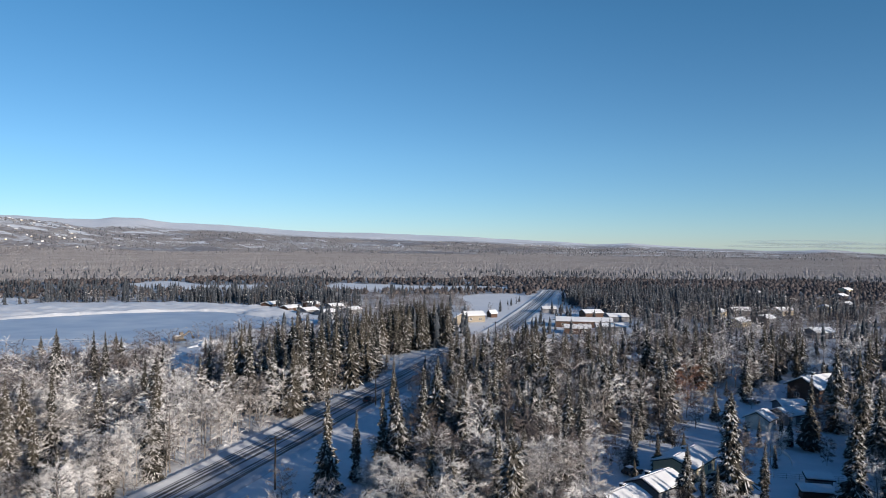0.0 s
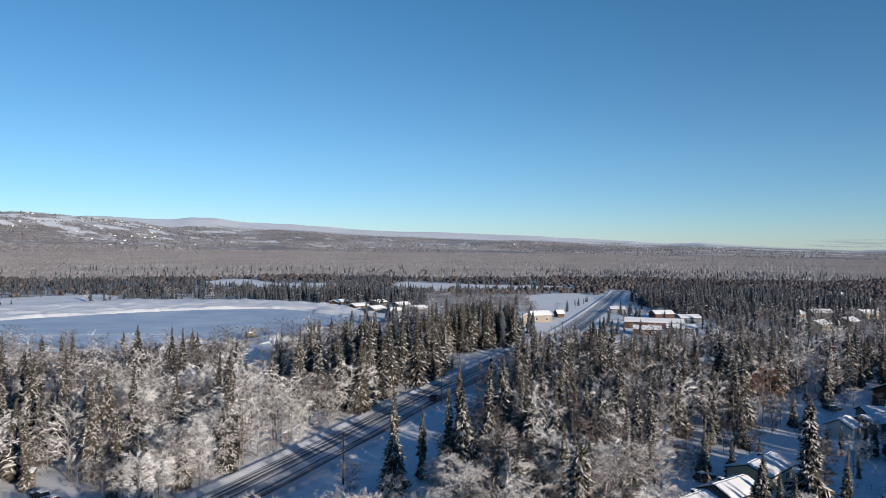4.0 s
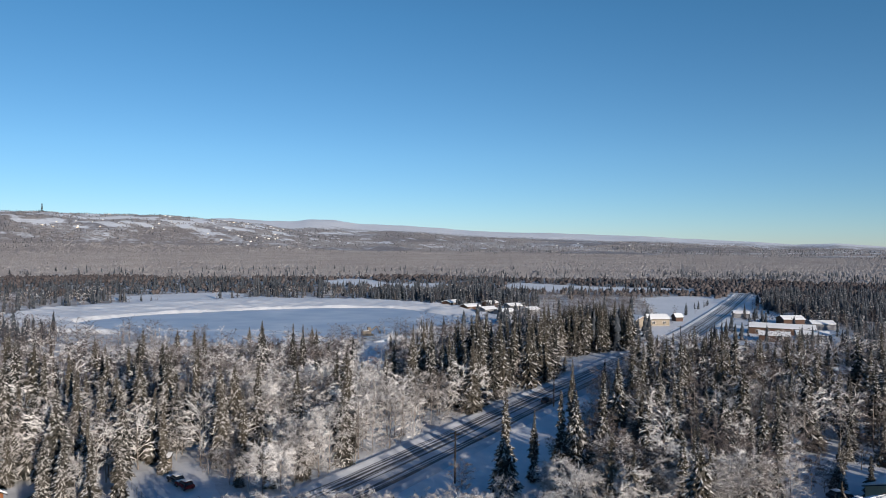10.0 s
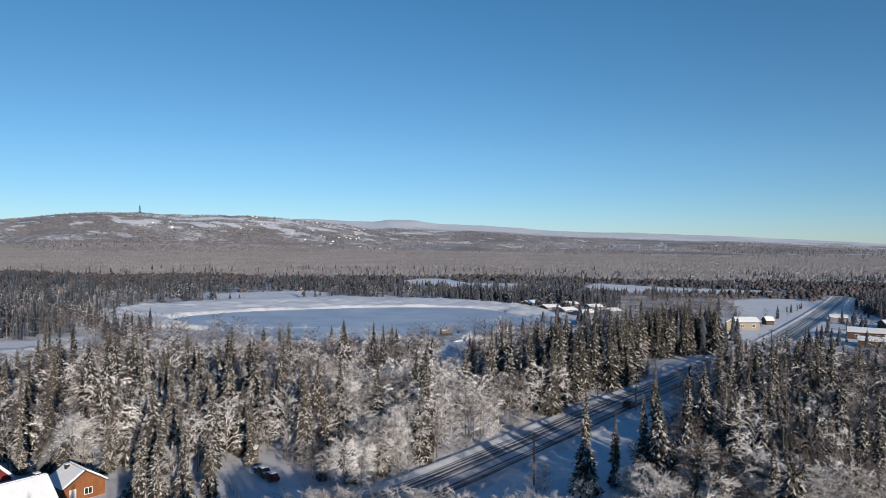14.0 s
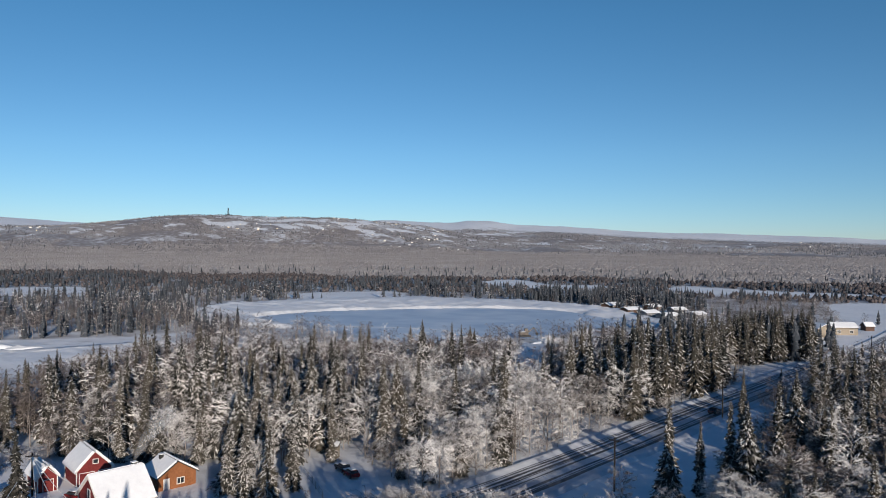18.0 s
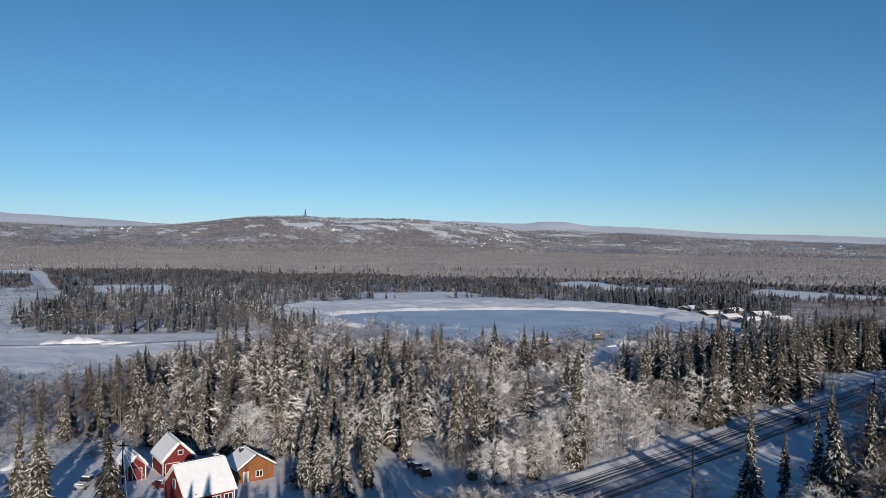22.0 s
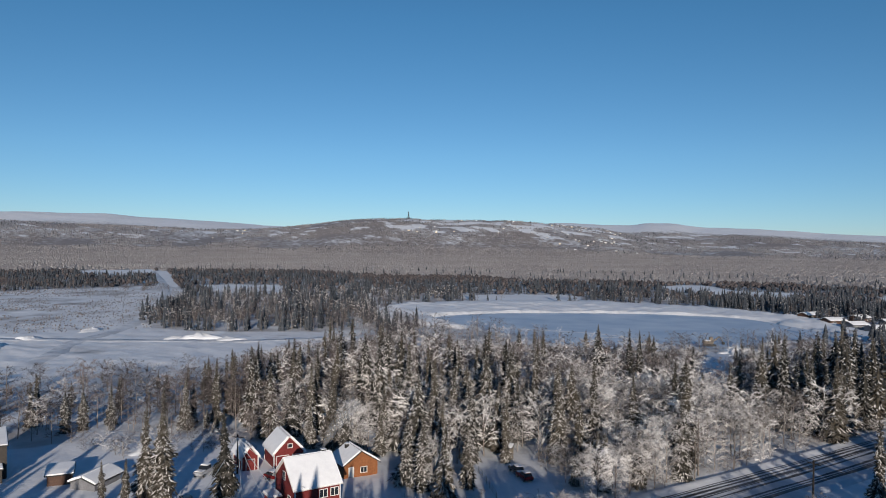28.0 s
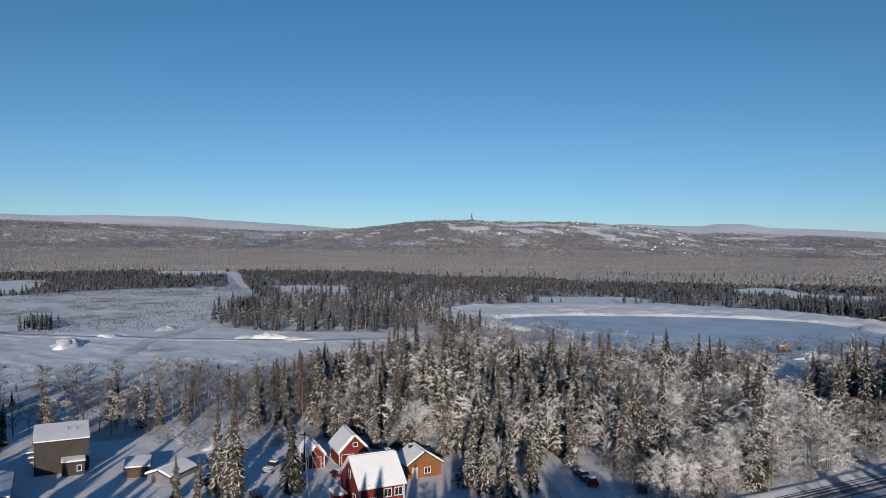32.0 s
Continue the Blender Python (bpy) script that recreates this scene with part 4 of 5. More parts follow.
for k, (x, y, rx, ry, h) in enumerate(((-294, 173, 11, 6, 4.0), (-281, 180, 7, 5, 2.2), (-303, 166, 6, 4, 1.8), (-356, 151, 9, 5, 2.6), (-327, 97, 14, 8, 4.5), (-345, 120, 8, 5, 1.8),
                                       (-137, 303, 9, 5, 3.4), (-101, 312, 14, 6, 2.5), (-88, 330, 12, 6, 2.0), (-146, 73, 4, 2.4, 0.9), (-134, 90, 5, 2.5, 1.0))):
    snow_pile(x, y, rx, ry, h, k + 1)

# vents on the dark house, garden arch, wire fence by the parked cars
for k in (0, 1):
    e = tagged(new("roof_vent"), "small metal vent pipe on the flat snowy roof", "vent", "vents of the dark house")
    e.matrix_basis = pose(-153.0 + 0.5 * k, 45.5 + 1.4 * k, 6.8, 0, 0, 0)
    bm = bmesh.new()
    rod(bm, (0, 0, 0), (0, 0, 1.0), 0.09)
    part("pipe", bm, METAL, e)
    bm = bmesh.new()
    rod(bm, (0, 0, 1.0), (0, 0, 1.12), 0.16, 0.05)
    part("cap", bm, METAL, e)

arch = tagged(new("garden_arch"), "rounded garden frame of thin poles dusted with snow", "garden frame")
arch.matrix_basis = pose(70, 148, on_ground(70, 148), 0, 0, -20)
for k in range(5):
    bm = bmesh.new()
    y0 = -1.4 + 0.7 * k
    pts = [(2.6 * math.cos(a), y0, 2.3 * math.sin(a)) for a in [math.pi * s / 10 for s in range(11)]]
    for p, q in zip(pts, pts[1:]):
        rod(bm, p, q, 0.06, sides=5)
    part("hoop", bm, TRIM, arch)
for a in (0.6, 1.57, 2.5):
    bm = bmesh.new()
    rod(bm, (2.6 * math.cos(a), -1.5, 2.3 * math.sin(a)), (2.6 * math.cos(a), 1.5, 2.3 * math.sin(a)), 0.05, sides=5)
    part("rail", bm, TRIM, arch)


def fence(pts, label, h=1.4):
    e = tagged(new("fence"), label, "fence")
    for (ax, ay), (bx, by) in zip(pts, pts[1:]):
        n = max(2, int(math.hypot(bx - ax, by - ay) / 2.2))
        for k in range(n + 1):
            x, y = ax + (bx - ax) * k / n, ay + (by - ay) * k / n
            z = on_ground(x, y)
            bm = bmesh.new()
            rod(bm, (x, y, z - 0.2), (x, y, z + h), 0.05, sides=6)
            part("post", bm, METAL, e)
        za, zb = on_ground(ax, ay), on_ground(bx, by)
        for f in (0.25, 0.6, 0.95):
            bm = bmesh.new()
            rod(bm, (ax, ay, za + h * f), (bx, by, zb + h * f), 0.03, sides=5)
            part("rail", bm, METAL, e)
    return e


fence([(-85, 110), (-80, 106), (-74, 101), (-70, 96)], "grey pipe fence with rails beside the snowy drive")
fence([(60, 139), (76, 136), (88, 140)], "low wire fence across the snowy garden", 1.1)

# ---------------------------------------------------------------- trees
def tube(V, T, pts, radii, sides=5):
    """A tapered tube through points, into lists."""
    base = len(V)
    for k, (p, r) in enumerate(zip(pts, radii)):
        a = pts[min(k + 1, len(pts) - 1)] - pts[max(k - 1, 0)]
        a = a.normalized()
        u = a.cross(Vector((0.31, 0.91, 0.27))).normalized()
        v = a.cross(u)
        for s in range(sides):
            an = 6.2832 * s / sides
            V.append(p + (u * math.cos(an) + v * math.sin(an)) * r)
    for k in range(len(pts) - 1):
        for s in range(sides):
            a, b = base + k * sides + s, base + k * sides + (s + 1) % sides
            T.extend(((a, b, b + sides), (a, b + sides, a + sides)))


def blade(V, T, p, q, w, rng):
    """A long thin twig, broad at its foot."""
    side = (q - p).cross(Vector((rng.uniform(-1, 1), rng.uniform(-1, 1), rng.uniform(-1, 1)))).normalized() * w
    k = len(V)
    V.extend((p - side, p + side, q))
    T.append((k, k + 1, k + 2))


def frond(V, T, foot, tip, side, w, sag):
    """A narrow drooping spray: two faces that fall away from a ridge."""
    q = len(V)
    mid = foot.lerp(tip, 0.55) + Vector((0, 0, 0.04))
    V.extend((foot, mid + side * w - sag, tip, mid - side * w - sag))
    T.extend(((q, q + 1, q + 2), (q, q + 2, q + 3)))


def spruce_shape(seed, h, r, step=0.36, per=6, snow=0.5, sprigs=2):
    rng = random.Random(seed)
    r *= 1.3
    CV, CT, SV, ST, TV, TT = [], [], [], [], [], []
    lean = Vector((rng.uniform(-0.02, 0.02), rng.uniform(-0.02, 0.02), 1)) * h
    tube(TV, TT, [lean * (k / 6) for k in range(7)], [0.011 * h * (1 - 0.96 * k / 6) + 0.015 for k in range(7)], 6)
    z = 0.06 * h
    phase = 0.0
    for t in range(4 if sprigs < 2 else 7):
        n = 4 if sprigs < 2 else 7
        z0, z1 = h * (0.05 + 0.86 * t / n), h * min(0.97, 0.05 + 0.86 * (t + 1.7) / n)
        q = len(CV)
        for s in range(6):
            rr = (0.40 if sprigs else 0.6) * r * min(1.0, 0.55 + 3.2 * z0 / h) * (1 - z0 / h) ** 0.8 * rng.uniform(0.5, 1.4)
            CV.append(lean * (z0 / h) + Vector((rr * math.cos(1.047 * s + t), rr * math.sin(1.047 * s + t), rng.uniform(-0.7, 0.7))))
        CV.append(lean * (z1 / h))
        CT.extend((q + s, q + (s + 1) % 6, q + 6) for s in range(6))
    gap = [rng.uniform(0, 6.28) for _ in range(4)]
    while z < 0.985 * h:
        u = z / h
        reach = r * min(1.0, 0.55 + u * 3.2) * (1 - u) ** 0.8 * (1 + 0.22 * math.sin(9 * u + gap[0]) + 0.15 * math.sin(23 * u + gap[1])) + 0.10
        k = max(3, int(per * (0.55 + 0.6 * (1 - u))))
        phase += 2.4
        for b in range(k):
            an = phase + 6.2832 * b / k + rng.uniform(-0.4, 0.4)
            L = reach * rng.uniform(0.5, 1.2)
            out = Vector((math.cos(an), math.sin(an), 0))
            side = Vector((-out.y, out.x, 0))
            droop = rng.uniform(0.25, 0.65) if u < 0.85 else rng.uniform(-0.5, 0.1)
            foot = lean * u + Vector((0, 0, rng.uniform(-0.2, 0.2)))
            tip = foot + out * L - Vector((0, 0, droop * L))
            w = (0.10 if sprigs else 0.16) * L + 0.06
            sag = Vector((0, 0, 0.10 * L + 0.05))
            lift = Vector((0, 0, 0.04 + 0.010 * L))
            white = rng.random() < snow
            frond(CV, CT, foot, tip, side, w, sag)
            if white:
                frond(SV, ST, foot.lerp(tip, rng.uniform(0.15, 0.45)) + lift, foot.lerp(tip, rng.uniform(0.75, 1.03)) + lift, side, w * rng.uniform(0.35, 0.75), sag * 0.8)
            for g in range(sprigs * 2):
                at = foot.lerp(tip, rng.uniform(0.25, 0.75))
                turn = (1 if g % 2 else -1) * rng.uniform(0.45, 0.95)
                d = (out * math.cos(turn) + side * math.sin(turn))
                l2 = L * rng.uniform(0.28, 0.52)
                end = at + d * l2 - Vector((0, 0, rng.uniform(0.35, 0.9) * l2))
                across = Vector((-d.y, d.x, 0))
                frond(CV, CT, at, end, across, 0.14 * l2 + 0.045, sag * 0.6)
                if rng.random() < (0.75 if white else 0.22) * min(1.0, snow + 0.25):
                    frond(SV, ST, at.lerp(end, 0.1) + lift, end + lift, across, (0.14 * l2 + 0.045) * rng.uniform(0.4, 0.85), sag * 0.5)
            q = len(CV)
            CV.extend((foot.lerp(tip, 0.2), tip.lerp(foot, 0.15), foot.lerp(tip, 0.6) - Vector((0, 0, 0.32 * L + 0.15))))
            CT.append((q, q + 1, q + 2))
        z += step * (0.75 + 0.5 * rng.random()) * (0.6 + 0.55 * (1 - u))
    return (CV, CT), (SV, ST), (TV, TT)


def birch_shape(seed, h, r, limbs=34, twigs=14, sprays=9, thick=0.56, stout=True):
    rng = random.Random(seed)
    TV, TT, CV, CT = [], [], [], []
    bend = [Vector((rng.uniform(-0.05, 0.05) * h * (k / 6) ** 1.5, rng.uniform(-0.05, 0.05) * h * (k / 6) ** 1.5, h * 0.93 * k / 6)) for k in range(7)]
    tube(TV, TT, bend, [0.0095 * h * (1 - 0.9 * k / 6) + 0.02 for k in range(7)], 6)
    for m in range(limbs):
        u = 0.14 + 0.84 * (m + rng.random()) / limbs
        k = min(int(u * 6), 5)
        foot = bend[k].lerp(bend[k + 1], u * 6 - k)
        an = m * 2.4 + rng.uniform(-0.5, 0.5)
        L = r * (0.55 + 0.75 * math.sin(math.pi * min(1, (u - 0.12) * 1.05))) * rng.uniform(0.7, 1.2)
        out = Vector((math.cos(an), math.sin(an), 0))
        rise = rng.uniform(0.5, 1.25)
        pts = [foot, foot + out * L * 0.4 + Vector((0, 0, rise * L * 0.5)), foot + out * L * 0.78 + Vector((0, 0, rise * L * 0.75)), foot + out * L * 1.08 + Vector((0, 0, rise * L * 0.62))]
        if stout:
            tube(CV, CT, pts, [0.045 * thick, 0.034 * thick, 0.024 * thick, 0.010], 3)
        else:
            blade(CV, CT, pts[0], pts[2], 0.05 * thick, rng)
        for t in range(twigs):
            s = 0.18 + 0.82 * (t + rng.random()) / twigs
            q = min(int(s * 3), 2)
            p = pts[q].lerp(pts[q + 1], s * 3 - q)
            d = (out * rng.uniform(0.45, 1.1) + Vector((rng.uniform(-0.6, 0.6), rng.uniform(-0.6, 0.6), rng.uniform(-0.35, 0.85)))).normalized()
            l1 = rng.uniform(0.7, 1.7) * (0.42 + 0.15 * r)
            e1 = p + d * l1
            blade(CV, CT, p, e1, 0.055 * thick, rng)
            for g in range(sprays):
                p2 = p.lerp(e1, rng.uniform(0.15, 1.0))
                d2 = (d * 1.3 + Vector((rng.uniform(-0.7, 0.7), rng.uniform(-0.7, 0.7), rng.uniform(-1.0, 0.3)))).normalized()
                blade(CV, CT, p2, p2 + d2 * rng.uniform(0.45, 1.15) * (0.5 + 0.12 * r), 0.036 * thick, rng)
    return (CV, CT), (TV, TT)


def spruce_thing(seed, h, r, step, per, snow, label):
    (cv, ct), (sv, st), (tv, tt) = spruce_shape(seed, h, r, step, per, snow)
    e = tagged(new("spruce_tree"), label, "spruce tree", "spruces of the wood")
    for nm, v, t, m in (("trunk", tv, tt, BARK), ("crown", cv, ct, NEEDLES), ("snow_load", sv, st, TREE_SNOW)):
        o = new(nm, fast(nm, v, t, m))
        o.parent = e
        if nm != "trunk":
            tagged(o, kind="stuff")
    return e


def birch_thing(seed, h, r, label, mat=None, category="birch tree", group="birches of the wood", name="birch_tree", **kw):
    (cv, ct), (tv, tt) = birch_shape(seed, h, r, **kw)
    e = tagged(new(name), label, category, group)
    for nm, v, t, m in (("trunk", tv, tt, BIRCH), ("crown", cv, ct, mat or FROST)):
        o = new(nm, fast(nm, v, t, m))
        o.parent = e
        if nm != "trunk":
            tagged(o, kind="stuff")
    return e


SPRUCES = [spruce_thing(11, 18, 2.0, 0.27, 8, 0.5, "tall narrow spruce with snow along its drooping branches"),
           spruce_thing(12, 18, 2.5, 0.27, 9, 0.54, "full dark green spruce loaded with snow"),
           spruce_thing(13, 18, 1.6, 0.27, 7, 0.42, "slender spire-like spruce with light snow"),
           spruce_thing(14, 18, 3.0, 0.29, 9, 0.58, "broad spruce with heavy snow on its boughs"),
           spruce_thing(15, 18, 2.2, 0.29, 8, 0.12, "dark spruce with little snow on its branches")]
BIRCHES = [birch_thing(21, 12, 2.6, "bare birch white with hoarfrost"),
           birch_thing(22, 12, 3.1, "spreading birch with thickly frosted twigs"),
           birch_thing(23, 12, 2.2, "slim frosted birch with fine white branches"),
           birch_thing(24, 12, 2.8, "bare birch white with hoarfrost"),
           birch_thing(25, 12, 1.9, "brownish bare birch with a little frost", TWIGS, thick=0.6),
           birch_thing(26, 12, 2.3, "bare greyish birch with hardly any frost", TWIGS, thick=0.6)]
BASE_H = {id(s): 18.0 for s in SPRUCES} | {id(s): 12.0 for s in BIRCHES}
placed = []
used = set()


def plant(proto, x, y, h, spin):
    """The prototype itself first, then copies of it."""
    k = h / BASE_H[id(proto)]
    m = pose(x, y, on_ground(x, y) - 0.1, 0, 0, spin)
    if id(proto) in used:
        o = copy_thing(proto, m)
        o.matrix_basis = m @ Matrix.Diagonal((k ** 0.8, k ** 0.8, k, 1))
    else:
        used.add(id(proto))
        protos_done.append((proto, m @ Matrix.Diagonal((k ** 0.8, k ** 0.8, k, 1))))
    placed.append((x, y))


protos_done = []
# single trees that stand out: x, y, height, kind of spruce
SINGLE = [
    (-20, 125, 19.3, 0),
    (-16, 134, 13.8, 2),
    (-11, 134, 17.8, 0),
    (-8, 132, 18.2, 1),
    (-11, 164, 18.8, 2),
    (-6, 136, 10.9, 2),
    (-1, 156, 20.7, 1),
    (5, 149, 16.7, 0),
    (52, 128, 19.1, 3),
    (55, 121, 12.2, 2),
    (44, 113, 10.8, 2),
    (40, 116, 12.9, 1),
    (81, 157, 16.9, 4),
    (96, 173, 21.3, 1),
    (70, 120, 16.8, 3),
    (93, 157, 18.0, 1),
    (90, 145, 16.1, 0),
    (88, 206, 14.2, 1),
    (43, 141, 8.1, 4),
    (21, 121, 14.9, 0),
    (-119, 60, 16.2, 0),
    (-115, 61, 16.9, 1),
    (-116, 55, 8.6, 2),
    (-110, 70, 15.2, 4),
]
SINGLE += [
    (-120, 53, 8.3, 2),
    (-116, 55, 8.9, 2),
    (-173, 68, 10.0, 1),
    (-173, 72, 9.9, 1),
    (-172, 78, 10.2, 0),
    (-148, 101, 19.7, 0),
    (-136, 98, 16.3, 3),
    (-157, 97, 16.2, 2),
    (-143, 134, 20.2, 1),
    (-107, 198, 20.6, 1),
    (-100, 205, 19.3, 2),
    (-98, 208, 18.6, 2),
    (-77, 126, 16.2, 1),
    (-76, 139, 19.6, 0),
    (-72, 126, 15.9, 2),
    (-71, 148, 17.7, 2),
    (-84, 143, 18.1, 1),
    (-91, 96, 12.0, 3),
    (-86, 95, 13.5, 1),
    (-80, 94, 14.5, 0),
    (-85, 119, 14.0, 2),
]
for x, y, h, k in SINGLE:
    plant(SPRUCES[k], x, y, h, (x * 37 + y * 11) % 360)

rng = np.random.default_rng(5)


def scatter(az0, az1, d0, d1, spacing):
    """Jittered places in a sector of the valley."""
    n = int((d1 * d1 - d0 * d0) / 2 * radians(az1 - az0) / (spacing * spacing))
    az = np.radians(rng.uniform(az0, az1, n))
    d = np.sqrt(rng.uniform(d0 * d0, d1 * d1, n))
    x, y = -d * np.sin(az), d * np.cos(az)
    keep = ~open_ground(x, y)
    keep &= ~((np.arctan2(-x, y) > radians(56)) & (np.hypot(x, y) > 172) & (np.hypot(x, y) < 300) & (rng.random(n) < 0.35))
    return x[keep], y[keep]


CLUMP = [(-27, 290), (-24, 322), (4, 330), (10, 308), (-4, 304), (-18, 288)]


DARK_STANDS = [[(-196, 512), (-150, 512), (-118, 508), (-76, 492), (-56, 500), (-70, 560), (-120, 590), (-190, 575)],
               [(92, 566), (100, 500), (112, 448), (150, 440), (184, 455), (240, 470), (270, 600), (150, 680), (112, 640)]]


def stands(x, y):
    """Close stands of tall spruces along the road."""
    rd, az = road_distance(x, y), np.degrees(np.arctan2(-x, y))
    return ((rd < 34) & (y > 182) & (y < 330) & (az > 3.5)) | inside(x, y, CLUMP)


def spruce_share(x, y):
    """How much of the wood is spruce, by stands."""
    d, az = np.hypot(x, y), np.degrees(np.arctan2(-x, y))
    rd = road_distance(x, y)
    s = 0.30 + 0.34 * wave(x, y, 55, 9.0)
    s = np.where((az > 14) & (az < 33) & (d < 215) & (rd < 60), 0.13, s)
    s = np.where((az > 10) & (az < 33) & (d > 165), 0.07 + 0.12 * wave(x, y, 40, 5.0), s)
    s = np.where((az < 5) & (d < 360), 0.42 + 0.45 * wave(x, y, 40, 2.0), s)
    s = np.where((az > 10) & (d > 215) & (d < 340), 0.05, s)
    s = np.where((d > 340) & (d < 1000), np.where(az < -2, 0.14, np.where((az > 43) & (d < 500), 0.42, 0.50)) + 0.5 * wave(x, y, 80, 4.0), s)
    s = np.where((az > 12) & (az < 43) & (d >= 340) & (d < 430), 0.06, s)
    s = np.where((az > 8) & (az < 48) & (d > 900), 0.25, s)
    s = np.where((az > 33) & (az < 52) & (d > 105) & (d < 235), 0.60 + 0.35 * wave(x, y, 34, 3.7), s)
    s = np.where((az > 54) & (d > 160) & (d < 300), 0.15, s)
    s = np.where((az > 40) & (az < 60) & (d > 125) & (d < 225), 0.42 + 0.3 * wave(x, y, 30, 7.0), s)
    return np.where(stands(x, y), 0.93, s)


def bare_share(x, y):
    """How many of the birches carry no frost."""
    d, az = np.hypot(x, y), np.degrees(np.arctan2(-x, y))
    s = np.full(np.shape(x), 0.20)
    s = np.where(az > 50, 0.55, s)
    s = np.where((az > 55) & (d > 140), 0.9, s)
    s = np.where(az < 2, 0.60, s)
    s = np.where((az > 12) & (az < 32) & (d < 230), 0.06, s)
    return np.where((d > 205) & (az > 8) & (az < 55), 0.55, s)


# near wood, with the tall spruces well apart
nx, ny = scatter(-40, 88, 92, 300, 4.05)
nd_ = np.hypot(nx, ny)
order = np.argsort(nd_)
nx, ny, nd_ = nx[order], ny[order], nd_[order]
share = spruce_share(nx, ny)
is_spruce = rng.random(len(nx)) < share
hs = np.where(is_spruce, 10 + 11 * rng.random(len(nx)), rng.uniform(7.5, 13.5, len(nx)))
naz = np.degrees(np.arctan2(-nx, ny))
hs = hs * np.where((nd_ < 116) & (naz > 33), np.maximum(2.0, 45.0 - 0.366 * nd_) / 14.0, 1.0)
view = np.interp(naz, [-16, -14, 6, 8, 14, 20, 36, 44, 50, 56, 64, 90], [0.10, 0.128, 0.128, 0.11, 0.122, 0.136, 0.136, 0.126, 0.13, 0.155, 0.185, 0.195])
hs = np.minimum(hs, np.maximum(2.5, 45 - nd_ * view + rng.normal(0, 2.0, len(nx)) + np.where(is_spruce, 1.0 + 5.0 * (rng.random(len(nx)) < np.where(naz > 54, 0.08, 0.3)), np.where(naz < -4, 1.0, -2.0))))
hs = np.where(is_spruce & stands(nx, ny), rng.uniform(16, 23.5, len(nx)), hs)
is_bare = rng.random(len(nx)) < bare_share(nx, ny)


def clear_before(x, y, h):
    """Lower growth before the single spruces, which stand free above it."""
    for sx, sy, sh, _ in SINGLE:
        L = math.hypot(sx, sy)
        along, off = (x * sx + y * sy) / L, np.abs(x * sy - y * sx) / L
        front = (off < 2.6) & (along > 0.5 * L) & (along < L - 1)
        h = np.where(front, np.minimum(h, np.maximum(1.2, 45 - np.hypot(x, y) * (45 - 0.22 * sh) / L)), h)
    return h


hs = np.where((nd_ < 126) & (naz > 5), np.minimum(hs, np.maximum(1.5, 45 - 0.357 * nd_)), hs)
hs = np.where((naz > -0.5) & (naz < 5) & (nd_ > 165) & (nd_ < 275) & (nx > -30), np.minimum(hs, rng.uniform(4, 9, len(nx))), hs)
hs = clear_before(nx, ny, hs)
crowd = np.zeros(len(nx), bool)
last = []
for k in np.where(is_spruce)[0]:
    gap = 3.8 if stands(nx[k:k + 1], ny[k:k + 1])[0] else 4.6
    crowd[k] = any((nx[k] - a) ** 2 + (ny[k] - c) ** 2 < gap * gap for a, c in last)
    if not crowd[k]:
        last.append((nx[k], ny[k]))
is_spruce &= ~crowd
hs = np.where(crowd, np.minimum(hs, rng.uniform(5, 10, len(nx))), hs)
pick = rng.random(len(nx))
count = {0: 0, 1: 0}
rest = []
for x, y, sp, br, h, p in zip(nx, ny, is_spruce, is_bare, hs, pick):
    if count[int(sp)] < (230 if sp else 270):
        count[int(sp)] += 1
        protos = SPRUCES if sp else BIRCHES[4:] if br else BIRCHES[:4]
        plant(protos[int(p * len(protos))], float(x), float(y), float(h), p * 3600)
    else:
        rest.append((x, y, sp, h, br))
for o, m in protos_done:
    o.matrix_basis = m


def forest(name, shapes, xs, ys, hs, base, label, category, widen=0.85):
    """Many trees joined into one mesh for each material; shapes: list of (verts, tris, material) lists."""
    xs, ys, hs = np.asarray(xs, float), np.asarray(ys, float), np.asarray(hs, float)
    zs = height(xs, ys) - 0.1
    which = rng.integers(0, len(shapes), len(xs))
    spin, tint = rng.uniform(0, 6.283, len(xs)), rng.random(len(xs))
    root = tagged(new(name), label, category, kind="stuff")
    bags = {}
    for k, pieces in enumerate(shapes):
        sel = np.where(which == k)[0]
        if not len(sel):
            continue
        for nm, V, T, mat in pieces:
            V, T = np.array(V, np.float32).reshape(-1, 3), np.array(T, np.int32)
            s = hs[sel] / base
            c, q = np.cos(spin[sel]), np.sin(spin[sel])
            w = s ** widen
            X = (V[None, :, 0] * c[:, None] - V[None, :, 1] * q[:, None]) * w[:, None] + xs[sel][:, None]
            Y = (V[None, :, 0] * q[:, None] + V[None, :, 1] * c[:, None]) * w[:, None] + ys[sel][:, None]
            Z = V[None, :, 2] * s[:, None] + zs[sel][:, None]
            VV = np.stack([X, Y, Z], -1).reshape(-1, 3)
            TT = (T[None] + (np.arange(len(sel)) * len(V))[:, None, None]).reshape(-1, 3)
            bag = bags.setdefault(nm, [[], [], [], 0, mat])
            bag[0].append(VV)
            bag[1].append(TT + bag[3])
            bag[2].append(np.repeat(tint[sel], len(V)))
            bag[3] += len(VV)
    for nm, (vv, tt, ti, _, mat) in bags.items():
        o = new(nm, fast(nm, np.concatenate(vv), np.concatenate(tt), mat, np.concatenate(ti), mat is HAZY_BIRCH))
        o.parent = root
        tagged(o, kind="stuff")
    return root


